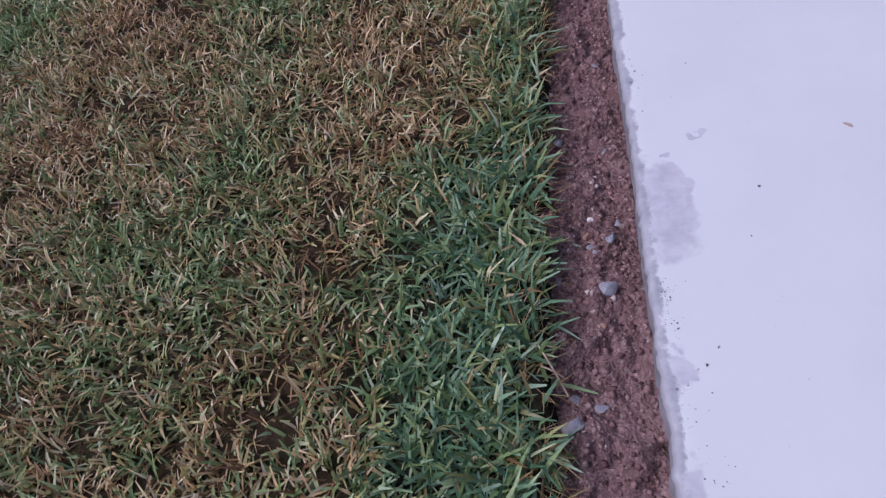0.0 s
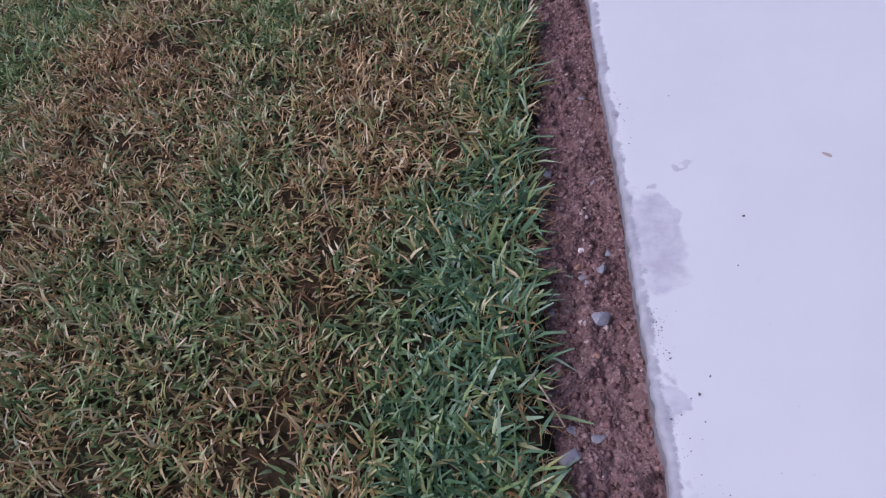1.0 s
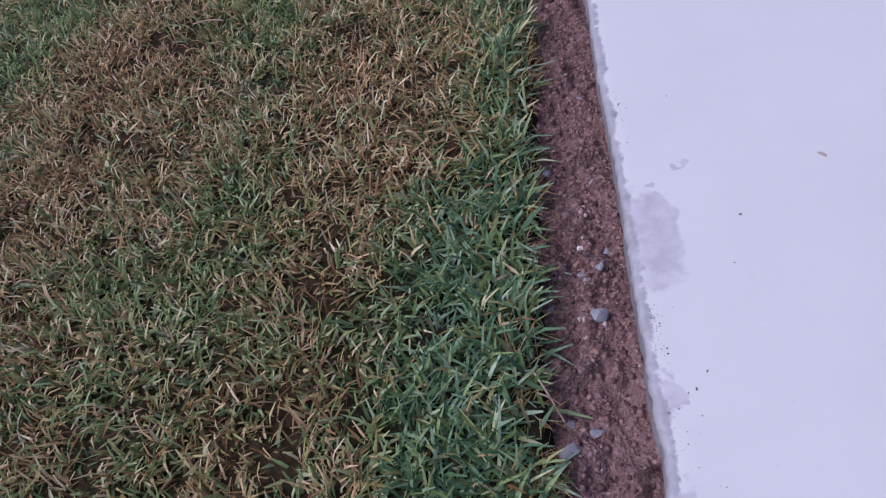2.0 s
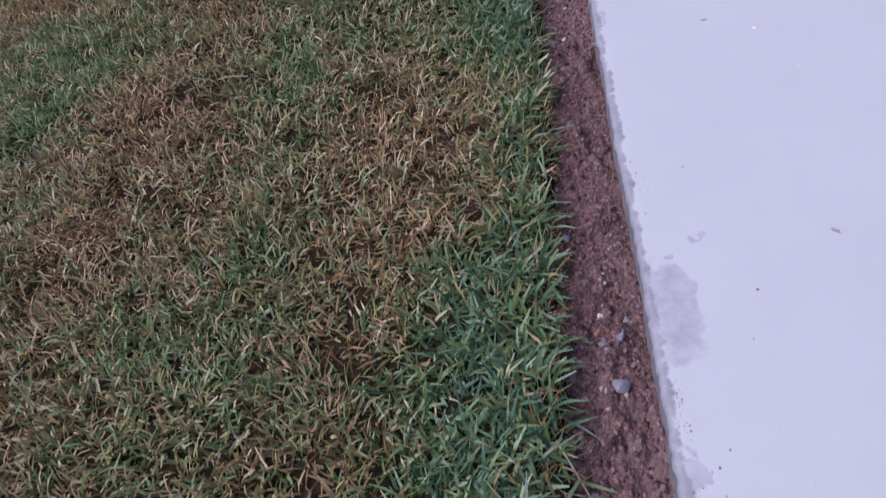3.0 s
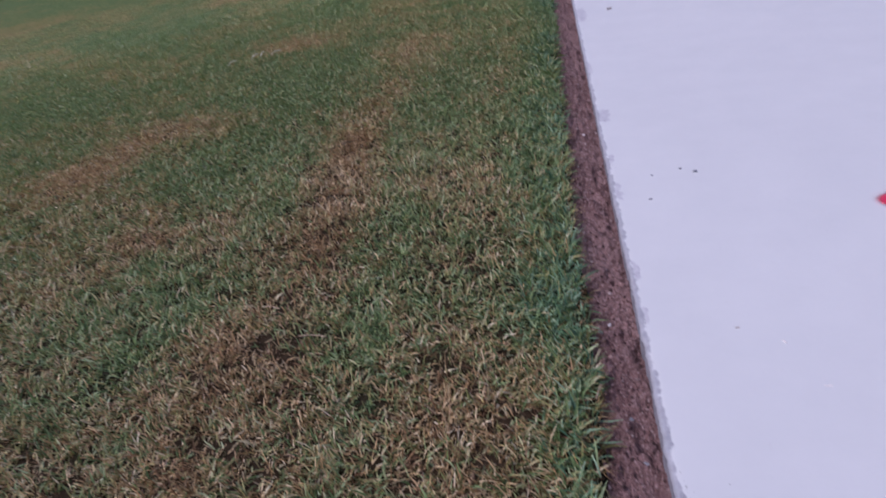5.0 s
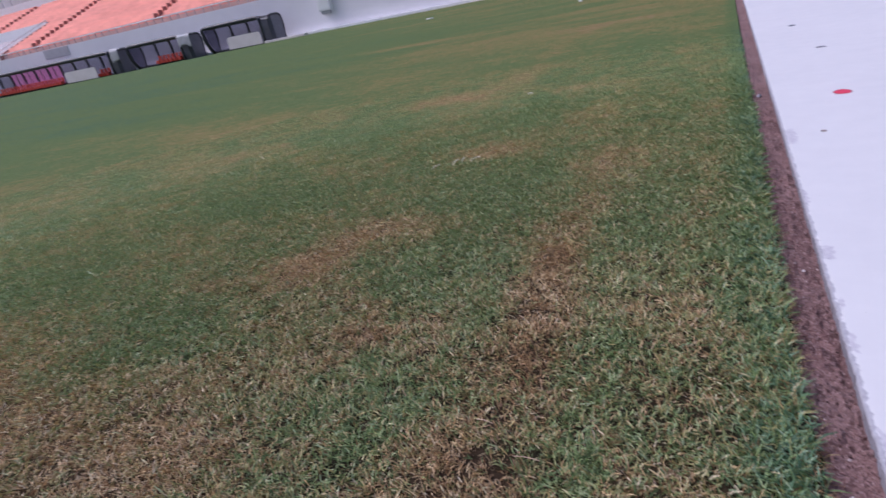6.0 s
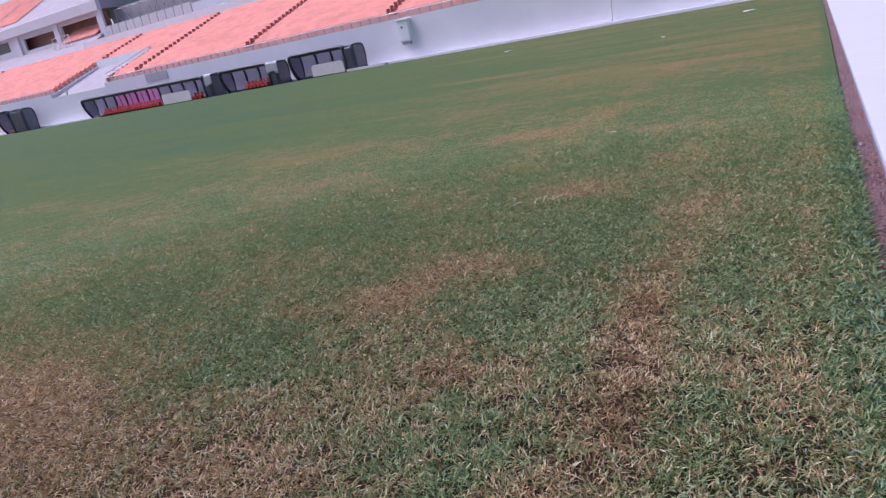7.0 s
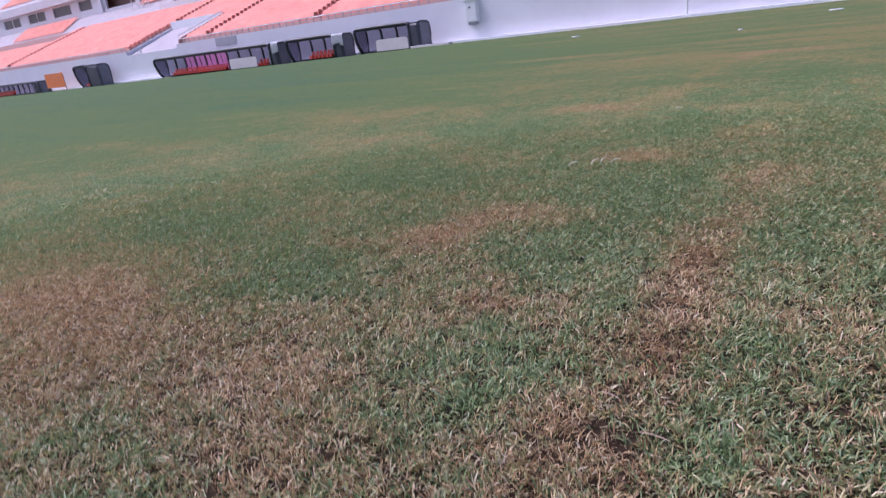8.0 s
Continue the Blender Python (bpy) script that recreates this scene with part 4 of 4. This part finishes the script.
def build_upper():
    y0 = rows()[-1] + 0.4
    z0 = stand_z(y0)
    bm = bmesh.new()
    x = -118.0
    while x < X_RIGHT:
        box(bm, x + 0.02, x + 11.98, y0 + 0.004, y0 + 0.35, z0 - 0.6, z0 + 1.5, 0.02)
        x += 12.0
    tagged(part("parapet_wall", bm, M_KERB), "white parapet wall behind the top seat row", "wall", kind="structure")
    # the bank of bare concrete that rises to the windows
    bm = prism(bmesh.new(), [(y0 + 0.004, -1.0), (y0 + 0.004, z0), (80.3, 14.3), (84.0, 14.3), (84.0, -1.0)], X_LEFT, -118.0)
    tagged(part("concrete_bank", bm, M_RAW), "pale bare concrete bank below the windows", "bank", kind="structure")
    tagged(part("concourse_deck", block(-117.99, X_RIGHT, y0 + 0.354, 84, z0 - 0.5, z0 + 0.6), M_RAW), "bare concrete concourse deck above the seats", "floor", kind="structure")
    # beige upright panels on the deck
    bal = holder("balustrade", (0, 80.0, z0 + 0.6), "row of beige upright panels on the concourse", "balustrade")
    panel = mesh_of("panel", block(-1.05, 1.05, -0.08, 0.08, 0.0, 3.3, bevel=0.03), M_BEIGE)
    for k in range(11):
        o = new("panel", panel)
        o.parent = bal
        o.matrix_basis = Matrix.Translation((-116 + 2.3 * k, 0, 0))
    tagged(part("deck_wall", block(-91.6, X_RIGHT, 79.9, 80.2, z0 + 0.604, z0 + 3.6), M_WALL), "plain pale wall along the concourse deck", "wall", kind="structure")
    # window wall
    bm = bmesh.new()
    holes = [(-230, -219, 15.6, 17.7), (-215, -205, 15.6, 17.7), (-200.5, -190.5, 15.6, 17.7), (-185.5, -176, 15.6, 17.7), (-171.5, -162.5, 15.6, 17.7), (-158.5, -152.5, 15.6, 17.7), (-146.3, -134.2, 14.9, 17.2), (-131.6, -118.9, 14.304, 17.4)]
    last = X_LEFT
    for a, b, lo, hi in holes:
        box(bm, last, a, 80.5, 80.9, 14.304, 18.2)
        box(bm, a, b, 80.5, 80.9, hi, 18.2)
        if lo > 14.4:
            box(bm, a, b, 80.5, 80.9, 14.304, lo)
        last = b
    tagged(part("wall_back", bm, M_WALL), "pale concourse wall with dark window openings", "wall", kind="structure")
    for k, (a, b, lo, hi) in enumerate(holes[:6]):
        win = holder("window_%d" % (k + 1), ((a + b) / 2, 80.7, lo), "dark unlit window in the concourse wall", "window", "concourse windows", "structure")
        part("pane", block((a - b) / 2 + 0.004, (b - a) / 2 - 0.004, 0.06, 0.10, 0.004, hi - lo - 0.004), M_GLOOM, win)
        if k > 3:
            continue
        part("mullion", block(-0.12, 0.12, -0.06, 0.056, 0.004, hi - lo - 0.004), M_WALL, win)
    tagged(part("inner_wall", block(-215, -118.9, 82.9, 83.2, 14.31, 18.25), M_SHADE), "brownish inner wall of the concourse", "wall", kind="structure")
    tagged(part("inner_wall", block(-118.7, -60, 83.4, 83.7, 12.0, 18.25), M_RAW), "pale bare wall behind the steel scaffold", "wall", kind="structure")
    for x in (-148.5, -132.9, -117.6):
        o = part("column", block(-0.9, 0.9, -0.45, 0.0, 0.0, 5.2, bevel=0.06), M_WALL)
        o.matrix_basis = Matrix.Translation((x, 80.49, 13.0))
        tagged(o, "square pale concrete column before the openings", "column", "columns")
    tagged(part("edge_beam", block(X_LEFT, -116.6, 79.6, 80.45, 18.1, 20.0, bevel=0.08), M_WALL), "deep white edge beam of the upper tier", "beam", kind="structure")
    bm = prism(bmesh.new(), [(80.46, 18.3), (80.46, 19.9), (98, 30.0), (98, 19.4), (92, 18.9)], X_LEFT, -116.6)
    bmesh.ops.recalc_face_normals(bm, faces=bm.faces)
    tagged(part("upper_tier", bm, M_RAW), "sloping concrete upper tier above the concourse", "stand", kind="structure")
    shape = np.array([(-0.22, -0.2, 0.0), (0.22, -0.2, 0.0), (0.22, -0.2, 0.4), (-0.22, -0.2, 0.4), (-0.22, 0.2, 0.42), (0.22, 0.2, 0.42), (0.22, 0.3, 0.85), (-0.22, 0.3, 0.85)])
    quads = np.array([(0, 1, 2, 3), (3, 2, 5, 4), (4, 5, 6, 7)])
    spans = [(-205 + 22.0 * k, 36 - 16 * (k == 2), [(83.0 + 0.8 * r, 19.9 + (83.0 + 0.8 * r - 80.46) * 0.576) for r in range(18)], "rows of orange plastic seats on the upper tier") for k in range(3)]
    spans.append((-131.2, 22, [(79.7 + 0.62 * r, 14.05 + 0.36 * r) for r in range(5)], "short block of orange seats inside the concourse opening"))
    spans.append((-186, 50, [(y0 + 0.5 + 0.6 * r, z0 + (0.5 + 0.6 * r) * 0.66) for r in range(7)], "short block of orange seats on the concrete bank"))
    for a, count, steps, words in spans:
        s = np.array([(a + 0.55 * i, y, z) for y, z in steps for i in range(count)])
        me = array_mesh("seat_rows", (shape[None] + s[:, None]).reshape(-1, 3), (quads[None] + 8 * np.arange(len(s))[:, None, None]).reshape(-1, 4), M_SEAT)
        tagged(new("seat_rows", me), words, "seats", "seat blocks", "stuff")
    # stacked steel frames
    for name, x0, x1, y, z, step, high, label in (("scaffold", -116, -88, 82.5, z0 + 0.6, 2.4, 6.2, "cluttered dark steel scaffold behind the panels"), ("steel_frame", -132.5, -126.5, 78.4, 12.9, 1.9, 2.4, "small white steel frame on the concrete bank")):
        fr = holder(name, ((x0 + x1) / 2, y, z), label, "scaffold")
        m = M_STEEL if name == "scaffold" else M_WHITE
        half, k = (x1 - x0) / 2, int((x1 - x0) / step)
        for i in range(k + 1):
            x = -half + 2 * half * i / k
            part("upright", tube(bmesh.new(), [(x, 0, 0), (x, 0, high)], 0.07, 6), m, fr)
            if i < k and name == "scaffold":
                for lo, hi in ((0.35, 0.95), (0.95, 0.35)):
                    part("brace", tube(bmesh.new(), [(x, 0.1 * (hi > lo), high * lo), (x + 2 * half / k, 0.1 * (hi > lo), high * hi)], 0.06, 6), m, fr)
        for zz in (0.1, 0.5, 0.98):
            part("ledger", tube(bmesh.new(), [(-half, 0, high * zz), (half, 0, high * zz)], 0.07, 6), m, fr)


def shelter_side(h, depth):
    """The side of a shelter as (y, z): the back with the roof, and the front edge that sweeps back to the foot."""
    m = depth / 2
    back = [(m, 0.0), (m + 0.03, h * 0.5), (m - 0.02, h * 0.78), (m - 0.14, h * 0.92), (m - 0.40, h * 0.985), (0.0, h), (-m + 0.40, h), (-m + 0.12, h * 0.975)]
    front = [(-m, h * 0.88), (-m + 0.05, h * 0.68), (-m + 0.24, h * 0.42), (-m + 0.55, h * 0.18), (-m + 0.90, 0.0)]
    upright = [(-m, h * 0.88), (-m + 0.01, h * 0.6), (-m + 0.06, h * 0.2), (-m + 0.16, 0.0)]
    return back, front, upright


def shelter_seat(parent, x, pan, rest, foot):
    o = new("seat", pan)
    o.parent = parent
    o.matrix_basis = Matrix.Translation((x, -0.15, 0))
    for name, me in (("backrest", rest), ("pedestal", foot)):
        new(name, me).parent = o


def dugout(x0, x1, h, label, pane, bays, red, depth=1.9, y=52.95, closed=1.25):
    """A team shelter: a rounded front frame, panes between mullions, end panels, bench seats."""
    ob = holder("team_shelter", ((x0 + x1) / 2, y + depth / 2, float(dip((x0 + x1) / 2)) - 0.03), label, "team shelter", "shelters along the wall")
    half = (x1 - x0) / 2
    back, front, upright = shelter_side(h, depth)
    for k in range(bays):
        a, b = -half + 2 * half * k / bays, -half + 2 * half * (k + 1) / bays
        bm = bmesh.new()
        lo = [bm.verts.new((a + 0.04, py, pz)) for py, pz in back]
        hi = [bm.verts.new((b - 0.04, py, pz)) for py, pz in back]
        for i in range(len(back) - 1):
            bm.faces.new((lo[i], hi[i], hi[i + 1], lo[i + 1]))
        bmesh.ops.solidify(bm, geom=bm.faces[:], thickness=0.02)
        pink = pane is not M_PANE and 2 <= k <= 5
        part("pane", bm, pane if pink else M_PANE, ob, "magenta plastic pane" if pink else "smoked plastic pane")
        if pink:
            mid = (a + b) / 2
            part("glazing_bar", tube(bmesh.new(), [(mid, back[0][0] - 0.06, 0.05), (mid, back[1][0] - 0.06, back[1][1]), (mid, back[3][0] - 0.06, back[3][1])], 0.05, 6), M_BLACK, ob)
    for k in range(1, bays):
        x = -half + 2 * half * k / bays
        part("mullion", tube(bmesh.new(), [(x, py - 0.03, pz) for py, pz in back], 0.13, 6), M_BLACK, ob, "black arched mullion")
    # the front frame runs up one end, round its corner, along the roof edge and down the other end
    side = front[::-1]
    turn = [(0.03, side[-1][0] + 0.01, h * 0.93), (0.16, side[-1][0] + 0.03, h * 0.975), (0.45, side[-1][0] + 0.05, h * 0.995)]
    loop = [(-half, py, pz) for py, pz in side] + [(-half + dx, py, pz) for dx, py, pz in turn] + [(0, turn[-1][1], h)]
    near = half - closed  # the last stretch is a closed corner
    loop += [(near - dx, py, pz) for dx, py, pz in turn[::-1]] + [(near, py, pz) for py, pz in upright]
    part("front_frame", tube(bmesh.new(), loop, 0.17, 8), M_BLACK, ob, "black rounded front frame", True)
    bm = bmesh.new()
    bow = [(-depth / 2 + 0.40, h * 0.995), (-depth / 2 + 0.12, h * 0.97)] + [(py - 0.02, pz) for py, pz in upright]
    lo = [bm.verts.new((near, py, pz)) for py, pz in bow]
    hi = [bm.verts.new((half - 0.30, py, pz)) for py, pz in bow]
    tip = [bm.verts.new((half, py + 0.22, pz)) for py, pz in bow]
    for i in range(len(bow) - 1):
        bm.faces.new((lo[i], hi[i], hi[i + 1], lo[i + 1]))
        bm.faces.new((hi[i], tip[i], tip[i + 1], hi[i + 1]))
    bmesh.ops.solidify(bm, geom=bm.faces[:], thickness=0.03)
    part("corner_shell", bm, M_DARKPANEL, ob, "dark curved corner shell")
    inner = [(py + 0.24, pz) for py, pz in upright]
    for x, material, edge in ((-half, M_PANE, front), (half - 0.06, M_DARKPANEL, inner)):
        end = part("end_panel", prism(bmesh.new(), back + edge, x, x + 0.06), material, ob)
        part("end_frame", tube(bmesh.new(), [(x + 0.03, py, pz) for py, pz in back], 0.11, 6), M_BLACK, end)
    part("roof_edge", block(-half + 0.5, half - 0.5, -depth / 2 + 0.06, -depth / 2 + 0.30, h * 0.90, h * 0.985, bevel=0.04), M_BLACK, ob, "black roof edge")
    part("plinth", block(-half + 0.06, half - 0.06, -depth / 2 + 0.95, depth / 2 - 0.05, 0.0, 0.14, bevel=0.01), M_BLACK, ob)
    pan = mesh_of("seat", block(-0.25, 0.25, -0.24, 0.22, 0.14, 0.50, bevel=0.04), M_REDSEAT)
    rest = mesh_of("backrest", block(-0.22, 0.22, 0.224, 0.30, 0.46, 0.92, bevel=0.03), M_REDSEAT)
    foot = mesh_of("pedestal", block(-0.06, 0.06, -0.05, 0.10, 0.03, 0.136), M_BLACK)
    for a, b in red:
        k = int((b - a) / 0.62)
        for i in range(k):
            shelter_seat(ob, a - (x0 + x1) / 2 + 0.31 + 0.62 * i, pan, rest, foot)
    return ob


def board(name, x0, x1, y, z0, z1, material, label, category, thick=0.06, legs=True, curve=0.0):
    ob = holder(name, ((x0 + x1) / 2, y, float(dip((x0 + x1) / 2)) if legs else 0), label, category)
    half = (x1 - x0) / 2
    if curve:
        # upper corners rounded off
        turns = [math.pi / 2 * k / 6 for k in range(7)]
        rim = [(-half, z0), (half, z0)] + [(half - curve + curve * math.cos(t), z1 - curve + curve * math.sin(t)) for t in turns]
        rim += [(-half + curve - curve * math.sin(t), z1 - curve + curve * math.cos(t)) for t in turns]
        bm = bmesh.new()
        face = bm.faces.new([bm.verts.new((x, 0, z)) for x, z in rim])
        out = bmesh.ops.extrude_face_region(bm, geom=[face])["geom"]
        bmesh.ops.translate(bm, vec=(0, thick, 0), verts=[v for v in out if isinstance(v, bmesh.types.BMVert)])
        bmesh.ops.recalc_face_normals(bm, faces=bm.faces)
        part("panel", bm, material, ob)
    else:
        part("panel", block(-half, half, 0, thick, z0, z1, bevel=0.015), material, ob)
    if legs:
        for x in (-half + 0.1, half - 0.18):
            part("leg", block(x, x + 0.08, 0.004 + thick, thick + 0.10, 0.0, z1 * 0.9), M_BLACK, ob)
    return ob


def build_touchline():
    dugout(-48.35, -39.75, 2.5, "dark arched team shelter with smoked panes and empty seats", M_PANE, 4, ())
    dugout(-59.3, -50.4, 2.42, "dark arched team shelter with red seats, partly covered", M_PANE, 4, ((-56.4, -52.2),))
    dugout(-87.4, -61.1, 2.5, "long arched team shelter with pink-lit panes and red seats", M_PINKPANE, 11, ((-84.5, -72.0), (-65.8, -63.6)))
    dugout(-111.3, -103.5, 3.3, "tall dark arched shelter with red seats", M_PANE, 3, ((-109.6, -107.5),), closed=3.6)
    dugout(-152.0, -125.5, 2.0, "long low dark team shelter near orange board", M_PANE, 12, ((-150, -138),))
    board("white_board", -45.4, -41.2, 52.80, 0.05, 1.20, M_BEIGE, "pale pinkish low board standing before the shelter", "board", curve=0.35)
    board("white_board", -70.2, -64.9, 52.80, 0.05, 1.25, M_BEIGE, "pale pinkish low board standing before the shelter", "board", curve=0.25)
    board("orange_board", -123.8, -117.0, 53.6, 0.5, 2.9, M_ORANGEBOARD, "bright orange board beside the low shelter", "board")
    board("grey_board", -76.5, -72.0, WALL_Y - 0.064, 2.9, 3.95, M_GREYBOARD, "grey rectangular board fixed on the wall", "board", legs=False)
    slab = block(-40.9, -36.2, 52.75, 53.45, -0.05, 0.17, bevel=0.03)
    tagged(part("stone_slab", slab, M_BEIGE), "low pale stone slab lying beside the shelter", "slab")
    # wall cabinet
    cab = holder("wall_cabinet", (-35.1, WALL_Y - 0.004, 0), "white metal cabinet hung on the wall", "cabinet")
    body = part("body", block(-0.66, 0.66, -0.55, 0.0, 1.75, 3.72, bevel=0.03), M_WHITE, cab)
    part("door", block(-0.58, 0.58, -0.575, -0.554, 1.85, 3.62, bevel=0.008), M_WHITE, body)
    part("hood", block(-0.74, 0.74, -0.68, 0.0, 3.724, 3.82, bevel=0.02), M_WHITE, cab)
    part("foot", block(-0.45, 0.45, -0.45, 0.0, 1.45, 1.746, bevel=0.02), M_GREYBOARD, cab, "grey underside box")
    part("lock", tube(bmesh.new(), [(-0.1, -0.60, 3.1), (-0.1, -0.578, 3.1)], 0.10, 10), M_BLACK, body, "small dark lock")
    # slim pole
    pole = holder("pole", (-14.7, WALL_Y - 1.0, 0), "slender white pole standing before the wall", "pole")
    part("shaft", tube(bmesh.new(), [(0, 0, 0.0), (0, 0, 2.4), (0, 0, 4.6)], 0.075, 8), M_WHITE, pole)
    part("foot", block(-0.12, 0.12, -0.12, 0.12, 0.0, 0.12, bevel=0.02), M_WHITE, pole)
    # tarpaulins thrown over shelter ends
    for x0, x1, h in ((-51.6, -49.9, 2.36), (-61.7, -60.5, 2.38)):
        xs, ys = np.linspace(x0, x1, 18), np.linspace(0, 1, 22)
        x, s = np.meshgrid(xs, ys, indexing="ij")
        fold = 0.12 * (fbm(x * 2.2, s * 5, 15) - 0.5)
        y = 54.95 - 2.25 * np.clip(s * 1.5, 0, 1) + fold
        z = h - 3.2 * np.clip(s - 0.62, 0, 1) * (0.55 + 0.9 * fbm(x * 1.6, x * 0 + 3, 16)) + 2.2 * fold - 0.05
        me = array_mesh("tarpaulin", np.stack([x.ravel(), y.ravel(), z.ravel()], 1), grid_faces(18, 22), M_TARP, True)
        ob = tagged(new("tarpaulin", me), "crumpled pale tarpaulin hanging over a shelter end", "tarpaulin", "tarpaulins")
        ob.modifiers.new("thickness", "SOLIDIFY").thickness = 0.02
    # white markers on the turf
    for x, y, r in ((-4.5, 22.4, 0.06), (-14.5, 33.0, 0.20), (-2.9, 33.4, 0.26)):
        bm = bmesh.new()
        tube(bm, [(0, 0, -0.02), (0, 0, 0.0), (0, 0, 0.018)], r, 12)
        ob = part("turf_marker", bm, M_KERB)
        ob.matrix_basis = Matrix.Translation((x, y, 0))
        tagged(ob, "small white flat marker lying on the turf", "marker", "turf markers")


build_ground()
build_concrete()
build_soil()
build_wall()
build_stand()
build_entrance()
build_upper()
build_railing()
build_touchline()
build_grit()
build_stones()
build_litter()
build_grass()
